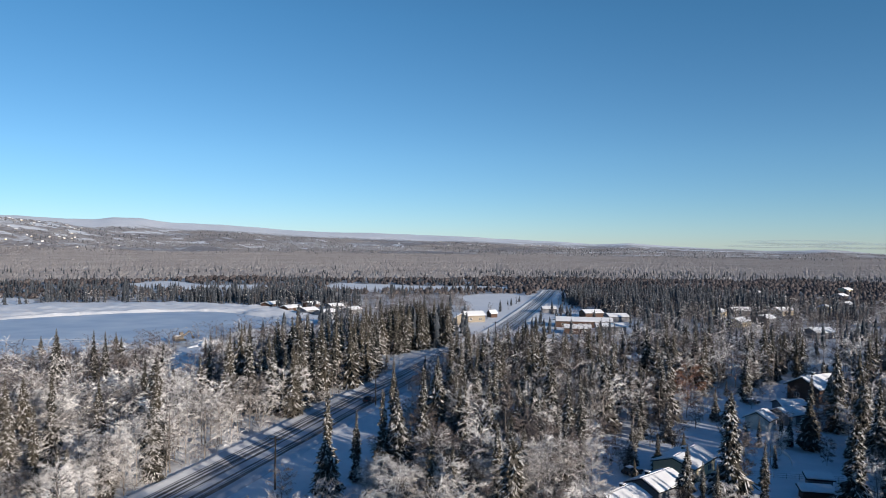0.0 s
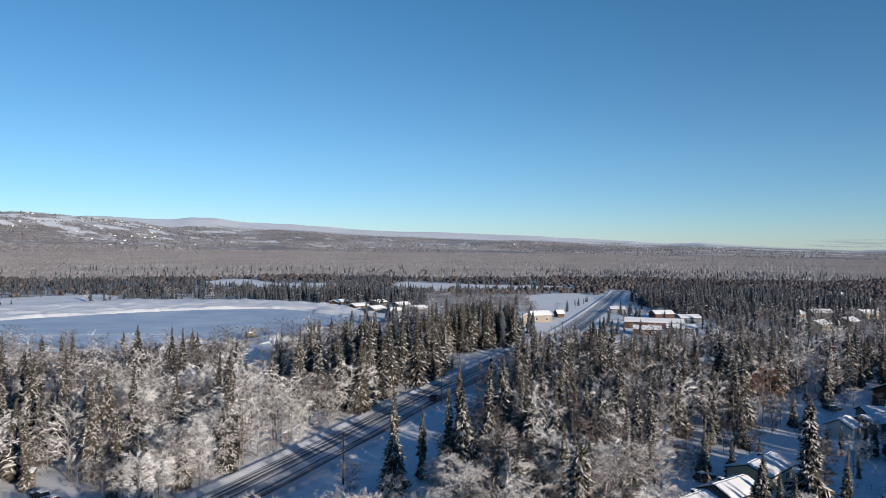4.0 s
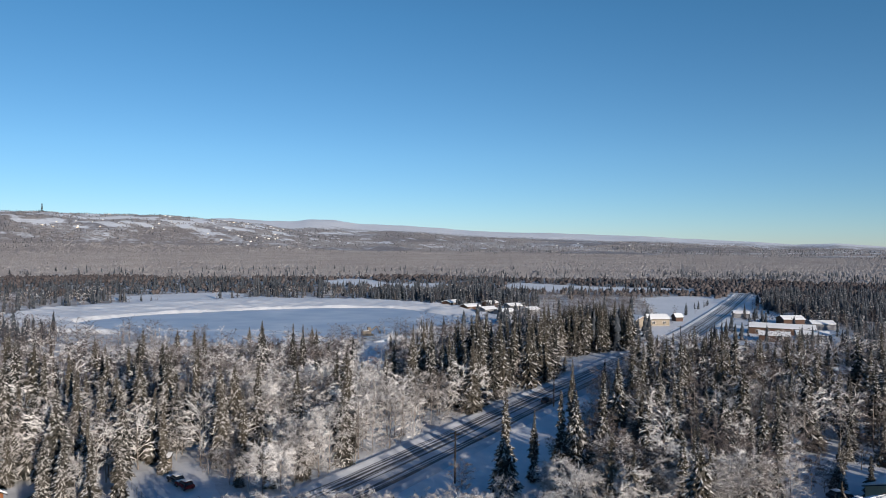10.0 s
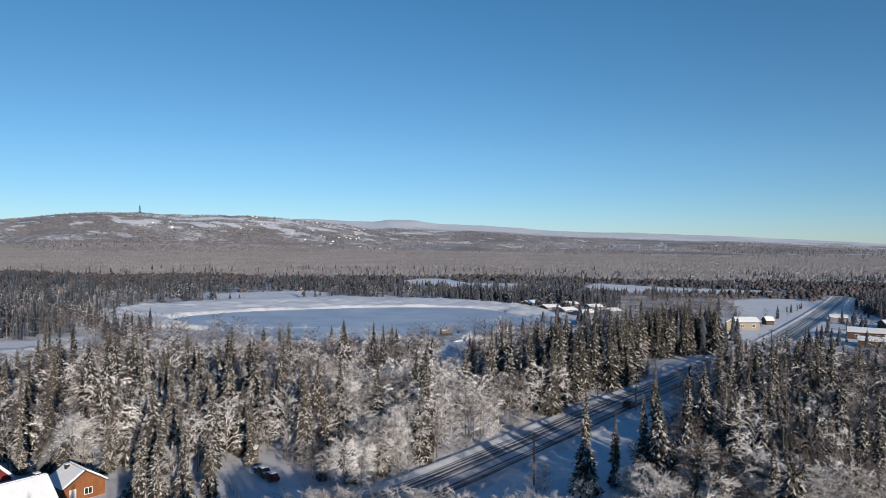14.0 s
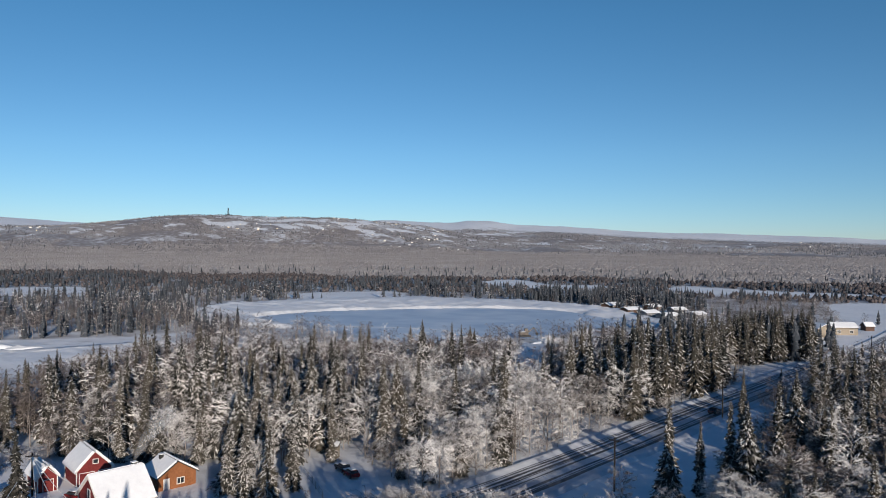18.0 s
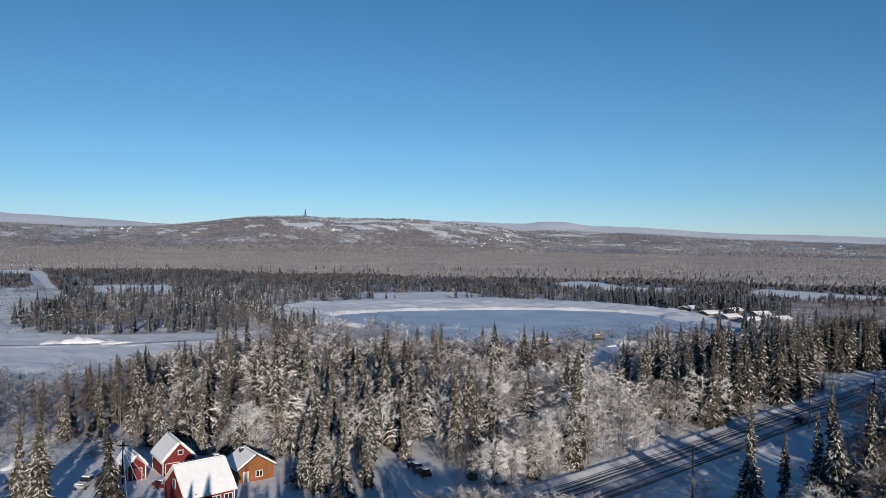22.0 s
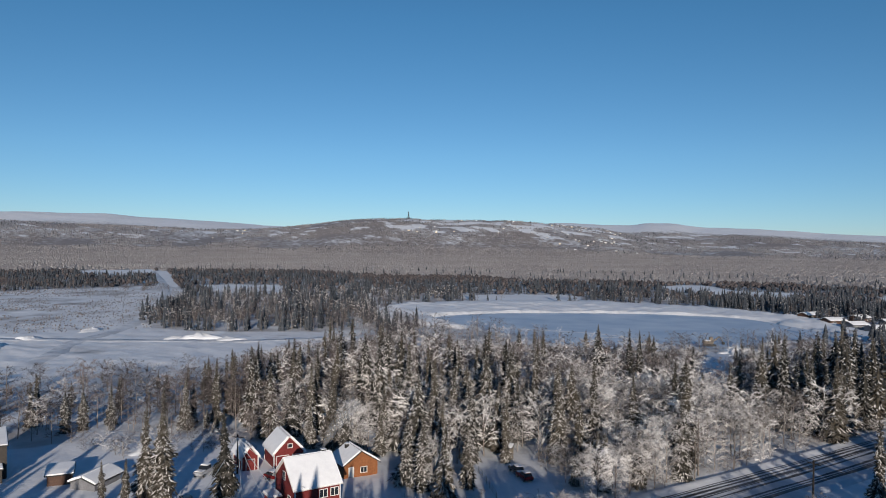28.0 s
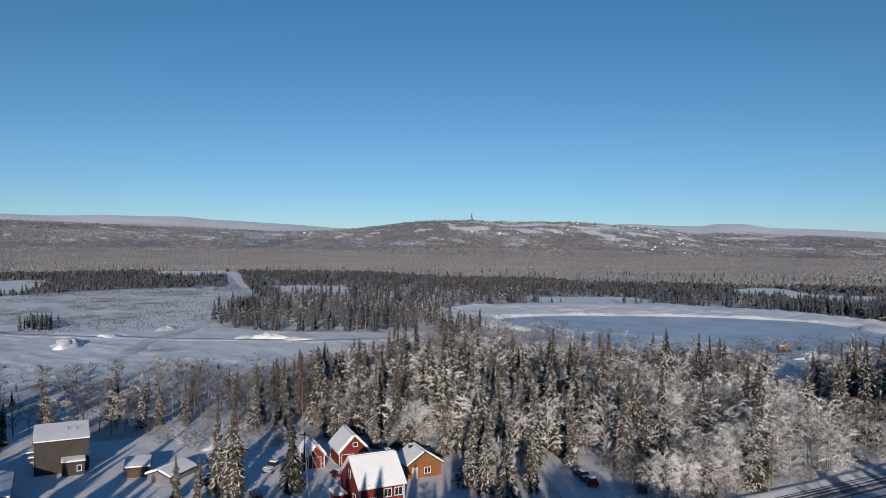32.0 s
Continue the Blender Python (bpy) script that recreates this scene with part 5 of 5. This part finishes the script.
def spruce_pieces(seed, r, step, per, snow, sprigs=1, needles=None):
    (cv, ct), (sv, st), (tv, tt) = spruce_shape(seed, 14, r, step, per, snow, sprigs)
    tv, tt = [], []
    tube(tv, tt, [Vector((0, 0, 0)), Vector((0, 0, 12))], [0.16, 0.04], 4)
    return [("crowns", cv, ct, needles or NEEDLES), ("snow_loads", sv, st, TREE_SNOW), ("trunks", tv, tt, BARK)]


def birch_pieces(seed, r, mat, **kw):
    (cv, ct), (tv, tt) = birch_shape(seed, 10, r, **kw)
    tv, tt = [], []
    tube(tv, tt, [Vector((0, 0, 0)), Vector((0.2, 0.1, 5)), Vector((0.1, 0, 9.3))], [0.13, 0.09, 0.02], 4)
    return [("crowns" if mat is FROST else "bare_crowns", cv, ct, mat), ("trunks", tv, tt, BIRCH)]


MID_SPRUCE = [spruce_pieces(31, 1.9, 0.50, 6, 0.46), spruce_pieces(32, 2.4, 0.52, 6, 0.5), spruce_pieces(33, 1.7, 0.50, 6, 0.36)]
MID_BIRCH = [birch_pieces(41, 2.2, FROST, limbs=18, twigs=9, sprays=6, thick=0.80), birch_pieces(42, 2.6, FROST, limbs=18, twigs=9, sprays=6, thick=0.80), birch_pieces(44, 1.9, FROST, limbs=16, twigs=9, sprays=6, thick=0.80)]
MID_BARE = [birch_pieces(43, 1.7, TWIGS, limbs=14, twigs=8, sprays=5, thick=0.85), birch_pieces(45, 2.1, TWIGS, limbs=15, twigs=8, sprays=5, thick=0.85)]
ra = np.array([(x, y, sp, h, br) for x, y, sp, h, br in rest])
sp, br = ra[:, 2] > 0.5, ra[:, 4] > 0.5
forest("spruce_wood", MID_SPRUCE, ra[sp, 0], ra[sp, 1], ra[sp, 3], 14, "snowy spruces standing close in the wood", "spruce wood")
THIN_BIRCH = [birch_pieces(46, 2.6, FROST, limbs=12, twigs=6, sprays=5, thick=1.2, stout=False), birch_pieces(47, 3.0, FROST, limbs=12, twigs=6, sprays=5, thick=1.2, stout=False)]
THIN_BARE = [birch_pieces(48, 2.2, TWIGS, limbs=12, twigs=6, sprays=5, thick=1.2, stout=False), birch_pieces(49, 2.6, TWIGS, limbs=12, twigs=6, sprays=5, thick=1.2, stout=False)]
beyond = np.hypot(ra[:, 0], ra[:, 1]) > 195
for sel, shapes, label in ((~sp & ~br & ~beyond, MID_BIRCH, "frosted birches standing close in the wood"), (~sp & ~br & beyond, THIN_BIRCH, "frosted birches deeper in the wood")):
    forest("birch_wood", shapes, ra[sel, 0], ra[sel, 1], ra[sel, 3], 10, label, "birch wood")
for sel, shapes, label in ((~sp & br & ~beyond, MID_BARE, "bare brownish birches standing close in the wood"), (~sp & br & beyond, THIN_BARE, "bare brownish birches towards the lake and river")):
    forest("bare_birch_wood", shapes, ra[sel, 0], ra[sel, 1], ra[sel, 3], 10, label, "birch wood")

# brown thicket behind the western yards, and undergrowth on both sides of the road
ux, uy = scatter(49, 84, 176, 250, 7.0)
forest("bare_birch_wood", MID_BARE, ux, uy, np.minimum(rng.uniform(4, 11.5, len(ux)), np.maximum(2.5, 46 - 0.158 * np.hypot(ux, uy))), 10, "dark thicket of bare birches behind the yards", "birch wood", widen=0.6)
ux, uy = scatter(-38, 6, 112, 330, 5.2)
uh = np.minimum(rng.uniform(4, 10, len(ux)), np.maximum(2.5, 44 - 0.128 * np.hypot(ux, uy)))
uh = np.minimum(uh, np.maximum(1.5, 45 - 0.345 * np.hypot(ux, uy) + 20 * (np.hypot(ux, uy) > 132)))
uh = clear_before(ux, uy, uh)
m = rng.random(len(ux)) < 0.36
deep = np.hypot(ux, uy) > 190
for sel, a, b in ((~deep, MID_BIRCH, MID_BARE), (deep, THIN_BIRCH, THIN_BARE)):
    forest("birch_wood", a, ux[m & sel], uy[m & sel], uh[m & sel], 10, "frosted birches filling the wood beside the road", "birch wood")
    forest("bare_birch_wood", b, ux[~m & sel], uy[~m & sel], uh[~m & sel], 10, "bare birches filling the wood beside the road", "birch wood")

gx, gy = rng.uniform(-30, 8, 130), rng.uniform(286, 326, 130)
close = inside(gx, gy, [(-27, 290), (-24, 322), (4, 326), (6, 310), (-4, 304), (-18, 288)])
forest("spruce_stand", MID_SPRUCE, gx[close], gy[close], rng.uniform(15, 21, close.sum()), 14, "close stand of tall spruces by the side road", "spruce stand")

# woods beyond the lake and the road
ux, uy = scatter(-6, 9, 425, 640, 6.2)
forest("bare_birch_wood", THIN_BARE, ux, uy, rng.uniform(2.5, 5.5, len(ux)), 10, "low bare birches before the snowy fields", "birch wood")
dx, dy = scatter(-30, 24, 440, 690, 5.2)
dense = inside(dx, dy, DARK_STANDS[0]) | inside(dx, dy, DARK_STANDS[1])
dx, dy = dx[dense], dy[dense]
mx_, my_ = [np.concatenate(c) for c in zip(scatter(-42, 88, 300, 620, 6.4), scatter(42, 68, 330, 480, 5.4), scatter(-42, -5, 330, 620, 6.6))]
maz, md = np.degrees(np.arctan2(-mx_, my_)), np.hypot(mx_, my_)
scrub = (maz > -6) & (maz < 10) & (md > 420) & (md < 690)
s = (rng.random(len(mx_)) < spruce_share(mx_, my_)) & ~(scrub & (rng.random(len(mx_)) < 0.93))
CHEAP_SPRUCE = [spruce_pieces(51, 1.7, 1.7, 5, 0.3, 0, HAZY_SPRUCE), spruce_pieces(52, 2.3, 1.7, 5, 0.35, 0, HAZY_SPRUCE), spruce_pieces(53, 3.0, 1.6, 6, 0.3, 0, HAZY_SPRUCE)]
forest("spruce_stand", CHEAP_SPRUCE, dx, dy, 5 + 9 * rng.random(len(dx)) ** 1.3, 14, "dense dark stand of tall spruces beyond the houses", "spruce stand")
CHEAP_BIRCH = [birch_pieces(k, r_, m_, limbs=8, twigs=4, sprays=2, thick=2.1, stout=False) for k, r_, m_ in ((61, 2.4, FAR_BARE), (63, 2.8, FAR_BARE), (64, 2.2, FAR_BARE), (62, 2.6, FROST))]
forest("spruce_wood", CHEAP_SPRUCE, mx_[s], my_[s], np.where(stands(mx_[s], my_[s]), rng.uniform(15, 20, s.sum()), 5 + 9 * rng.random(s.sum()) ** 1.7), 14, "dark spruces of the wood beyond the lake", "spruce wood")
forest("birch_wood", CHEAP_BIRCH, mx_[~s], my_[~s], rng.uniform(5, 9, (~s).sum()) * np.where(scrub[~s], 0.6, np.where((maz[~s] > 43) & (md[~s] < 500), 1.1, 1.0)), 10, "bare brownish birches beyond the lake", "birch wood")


def cone(sides, tiers, r, seed):
    """A rough far spruce."""
    g = random.Random(seed)
    V, T = [], []
    for t in range(tiers):
        z0, z1 = 14 * (0.06 + 0.8 * t / tiers), 14 * min(1.0, (t + 1.55) / tiers)
        rr = r * (1 - 0.75 * t / tiers)
        k = len(V)
        V += [(rr * g.uniform(0.75, 1.2) * math.cos(6.2832 * s / sides + t), rr * g.uniform(0.75, 1.2) * math.sin(6.2832 * s / sides + t), z0 + g.uniform(-0.4, 0.4)) for s in range(sides)] + [(0, 0, z1)]
        T += [(k + s, k + (s + 1) % sides, k + sides) for s in range(sides)]
    return [("far_spruces", V, T, HAZY_SPRUCE)]


def puff(seed, r):
    """A rough far birch crown: uneven clump with a broken outline."""
    g = random.Random(seed)
    V, T = [], []
    for c in range(3):
        p = Vector((g.uniform(-0.5, 0.5) * r, g.uniform(-0.5, 0.5) * r, g.uniform(2.5, 8.6)))
        q = g.uniform(0.5, 0.9) * r
        k = len(V)
        V += [p + Vector(d) * q * g.uniform(0.6, 1.3) for d in ((1, 0, 0), (-0.5, 0.87, 0), (-0.5, -0.87, 0), (0.1, 0.1, 1.7), (0, 0, -1.4))]
        T += [(k, k + 1, k + 3), (k + 1, k + 2, k + 3), (k + 2, k, k + 3), (k + 1, k, k + 4), (k + 2, k + 1, k + 4), (k, k + 2, k + 4)]
    return [("far_birches", V, T, HAZY_BIRCH)]


def spindle(seed, r):
    """A far bare crown: widest in its middle."""
    g = random.Random(seed)
    ring = lambda z, q, a: [(q * g.uniform(0.7, 1.3) * math.cos(1.571 * k + a), q * g.uniform(0.7, 1.3) * math.sin(1.571 * k + a), z * g.uniform(0.85, 1.15)) for k in range(4)]
    V = ring(0.5, 0.5 * r, 0.3) + ring(5.0, r, 0.6) + [(g.uniform(-0.6, 0.6), g.uniform(-0.6, 0.6), 10)]
    T = []
    for k in range(4):
        n = (k + 1) % 4
        T += [(k, n, 4 + k), (n, 4 + n, 4 + k), (4 + k, 4 + n, 8)]
    return [("far_birches", V, T, FAR_BARE)]


def spire(seed, r):
    """A farther bare crown, a few faces only."""
    g = random.Random(seed)
    V = [(r * g.uniform(0.7, 1.3) * math.cos(1.571 * k), r * g.uniform(0.7, 1.3) * math.sin(1.571 * k), g.uniform(0, 1.5)) for k in range(4)] + [(g.uniform(-0.8, 0.8), g.uniform(-0.8, 0.8), 10)]
    return [("far_birches", V, [(k, (k + 1) % 4, 4) for k in range(4)], HAZY_BIRCH)]


SPINDLES, SPIRES = [spindle(181, 2.9), spindle(182, 3.4), spindle(183, 2.5)], [spire(184, 3.0), spire(185, 3.6), spire(186, 2.6), spire(187, 3.3)]
HILL = [spire(188, 3.6), spire(189, 4.4), spire(190, 4.0)]
FAR_S = [cone(6, 3, 2.0, 71), cone(5, 3, 1.6, 72), cone(6, 3, 2.4, 73)]
FAR_B = [puff(81, 2.6), puff(82, 3.0), puff(83, 2.2)]
fx, fy = scatter(-42, 88, 620, 1150, 6.6)
s = rng.random(len(fx)) < np.where(np.hypot(fx, fy) > np.interp(np.degrees(np.arctan2(-fx, fy)), [-40, -4, 0, 46, 52, 80], [900, 900, 800, 800, 1000, 1000]) + 70 * wave(fx, fy, 300, 8.0), np.where(np.arctan2(-fx, fy) < -0.05, 0.22, 0.06), np.where(np.arctan2(-fx, fy) < -0.05, 0.08 + 0.45 * wave(fx, fy, 130, 6.1), 0.72 + 0.3 * wave(fx, fy, 90, 6.1)))
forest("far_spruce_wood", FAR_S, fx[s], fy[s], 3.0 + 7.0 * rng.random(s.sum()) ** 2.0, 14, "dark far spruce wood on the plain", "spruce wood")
# past this line paler crowns carry the plain's sunlit look in their colour
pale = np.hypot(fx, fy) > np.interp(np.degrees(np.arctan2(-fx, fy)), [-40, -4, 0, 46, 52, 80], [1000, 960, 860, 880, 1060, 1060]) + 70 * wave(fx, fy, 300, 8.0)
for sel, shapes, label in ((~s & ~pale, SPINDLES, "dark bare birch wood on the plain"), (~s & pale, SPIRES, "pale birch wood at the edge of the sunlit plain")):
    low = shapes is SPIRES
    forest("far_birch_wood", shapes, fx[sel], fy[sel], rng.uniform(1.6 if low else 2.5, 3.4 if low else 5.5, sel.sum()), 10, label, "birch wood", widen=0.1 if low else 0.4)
FAR_S1 = [cone(4, 2, 2.2, 74), cone(4, 2, 1.8, 75)]
fx, fy = scatter(-42, 88, 1150, 2550, 8.2)
s = rng.random(len(fx)) < 0.01 + 0.06 * wave(fx, fy, 420, 3.0)
forest("far_spruce_wood", FAR_S1, fx[s], fy[s], rng.uniform(2.5, 5, s.sum()), 14, "scattered far spruces on the sunlit plain", "spruce wood")
forest("far_birch_wood", SPIRES, fx[~s], fy[~s], rng.uniform(1.8, 4.0, (~s).sum()), 10, "frosted birch wood with haze-paled crowns on the sunlit plain", "birch wood", widen=0.08)
fx, fy = scatter(-42, 88, 2450, 4700, 13.0)
crest = 45 + 4700 * np.tan(np.radians(np.interp(np.degrees(np.arctan2(-fx, fy)), *zip(*RIDGE))))
low = (wave(fx, fy, 300, 2.2) > -0.25) & ~(wave(fx, fy, 120, 4.2) > np.interp(np.degrees(np.arctan2(-fx, fy)), [-40, 10, 26, 32, 44, 48, 60, 90], [0.62, 0.6, 0.40, 0.16, 0.16, 0.5, 0.6, 0.6])) & ~((height(fx, fy) > 0.55 * crest + 6 * wave(fx, fy, 160, 3.1)) & (np.hypot(fx, fy) > 3600))
fx, fy = fx[low], fy[low]
s = rng.random(len(fx)) < 0.25 + 0.3 * wave(fx, fy, 500, 5.0)
forest("hill_spruce_wood", FAR_S1, fx[s], fy[s], rng.uniform(5, 9, s.sum()), 14, "spruces on the far hillsides", "spruce wood")
forest("hill_birch_wood", HILL, fx[~s], fy[~s], rng.uniform(2.5, 4.8, (~s).sum()), 10, "frosted birch wood on the far hillsides", "birch wood", widen=0.2)

rx, ry = rng.uniform(-660, -320, 9000), rng.uniform(40, 350, 9000)
rd_ = np.hypot(rx, ry)
keep = inside(rx, ry, RIVERBED) & (rd_ > 385) & (wave(rx, ry, 70, 3.3) > -0.1) & (road_distance(rx, ry) > 20)
for line in TRACKS:
    for q in line:
        keep &= np.hypot(rx - q.x, ry - q.y) > 5
forest("willow_scrub", [[("twigs", p[0][1], p[0][2], SCRUB)] for p in FAR_B], rx[keep], ry[keep], rng.uniform(0.5, 1.2, keep.sum()), 10, "low brown willow scrub on the snowy river flats", "scrub", widen=0.75)

bx, by = rng.uniform(-820, -560, 2600), rng.uniform(190, 330, 2600)
keep = inside(bx, by, [(-790, 196), (-570, 300), (-590, 322), (-800, 225)]) & (wave(bx, by, 60, 5.5) > -0.35)
forest("bare_birch_wood", CHEAP_BIRCH[:2], bx[keep], by[keep], rng.uniform(3, 7, keep.sum()), 10, "dark line of bare birches along the river flats", "birch wood")
for cx_, cy_, wide, shapes, nm, label, kind_ in ((-604, 157, 9, CHEAP_BIRCH[:2], "birch_clump", "dark clump of bare birches on the snowy flats", "birch clump"),
                                                 (-400, 106, 7, CHEAP_SPRUCE, "spruce_clump", "small clump of spruces on the snowy river flats", "spruce clump")):
    bx, by = rng.normal(cx_, wide, 26), rng.normal(cy_, wide * 0.7, 26)
    forest(nm, shapes, bx, by, rng.uniform(3, 7, 26), 12, label, kind_)

tx, ty = rng.uniform(-8, 112, 260), rng.uniform(342, 600, 260)
keep = inside(tx, ty, TOWN) & (road_distance(tx, ty) > 13)
for fx_, fy_, fr_ in FOOTPRINTS:
    keep &= np.hypot(tx - fx_, ty - fy_) > fr_ - 1.0
forest("hamlet_trees", MID_BARE + CHEAP_SPRUCE, tx[keep], ty[keep], rng.uniform(3, 8, keep.sum()), 12, "garden trees between the houses of the hamlet", "trees")

# the wood goes on unseen below and behind the camera, added to shade the yards
bx, by = [np.concatenate(c) for c in zip(scatter(-40, 79.5, 18, 74, 3.8), scatter(79.5, 320, 18, 190, 5.0))]
fx, fy = scatter(-40, 79.5, 74, 94, 4.6)
bx, by = np.concatenate([bx, fx]), np.concatenate([by, fy])
bd = np.hypot(bx, by)
front = (np.degrees(np.arctan2(-bx, by)) > -40) & (np.degrees(np.arctan2(-bx, by)) < 79.5)
s = rng.random(len(bx)) < 0.5
bh = np.where(s, rng.uniform(13, 22, len(bx)), rng.uniform(8, 13, len(bx)))
bh = np.where(front, np.minimum(bh, 44.5 - 0.366 * bd), bh)
forest("spruce_wood", FAR_S, bx[s], by[s], bh[s], 14, "snowy spruces added out of view to shade the yards and road", "spruce wood")
forest("birch_wood", FAR_B, bx[~s], by[~s], bh[~s], 10, "frosted birches added out of view to shade the yards and road", "birch wood")

rusty = birch_thing(95, 12, 3.0, "birch with rust-brown twigs beside the street", RUST, name="rust_birch", twigs=13)
BASE_H[id(rusty)] = 12.0
rusty.matrix_basis = pose(64.0, 186.0, on_ground(64.0, 186.0) - 0.1, 0, 0, 30) @ Matrix.Diagonal((1.1, 1.1, 1.12, 1))

# gardens between the houses
gx, gy = rng.uniform(22, 160, 420), rng.uniform(108, 292, 420)
yard = inside(gx, gy, YARD_EAST)
for fx_, fy_, fr_ in FOOTPRINTS:
    yard &= np.hypot(gx - fx_, gy - fy_) > fr_ + 0.5
for k, (x, y) in enumerate(zip(gx[yard], gy[yard])):
    if k % 3 == 0:
        plant(SPRUCES[(k // 3) % 5], float(x), float(y), float(rng.uniform(4, 11)), k * 50.0)
    else:
        plant(BIRCHES[k % 6], float(x), float(y), float(rng.uniform(4, 9)), k * 50.0)

for k, (x, y, hh) in enumerate(((-27, 121, 6.5), (-19, 118, 5.5), (-13, 128, 4.0), (-9, 121, 6.0), (-2, 122, 7.0), (6, 122, 8.0), (-14, 150, 4.5), (-10, 170, 6.0))):
    plant(BIRCHES[k % 4], float(x), float(y), hh, k * 71.0)

# frosted shrubs at the wood's edges
SHRUB = [birch_pieces(91, 4.6, FROST, limbs=11, twigs=6, sprays=4, thick=2.2), birch_pieces(92, 5.2, TWIGS, limbs=11, twigs=6, sprays=4, thick=2.0), birch_pieces(93, 4.2, FROST, limbs=10, twigs=6, sprays=4, thick=2.4)]
qx, qy = rng.uniform(-300, 130, 26000), rng.uniform(20, 330, 26000)
qd, qr = np.hypot(qx, qy), road_distance(qx, qy)
edge = (qr > 7.9) & (qr < 10.5) & (qd < 300) | (inside(qx, qy, RIVERBED) & (qd < 268) & (rng.random(len(qx)) < 0.35)) | (inside(qx, qy, YARD_WEST) & (qd > 158) & (qy > 64) & (rng.random(len(qx)) < 0.5))
for fx_, fy_, fr_ in FOOTPRINTS:
    edge &= np.hypot(qx - fx_, qy - fy_) > fr_
edge &= ~inside(qx, qy, JUNCTION) & ~inside(qx, qy, VERGE) & ~inside(qx, qy, TOWN) & ~inside(qx, qy, LAKE)
forest("shrub_thicket", SHRUB, qx[edge], qy[edge], rng.uniform(1.2, 3.2, edge.sum()), 10, "low frosted shrubs along the edge of the wood", "shrubs", widen=0.9)
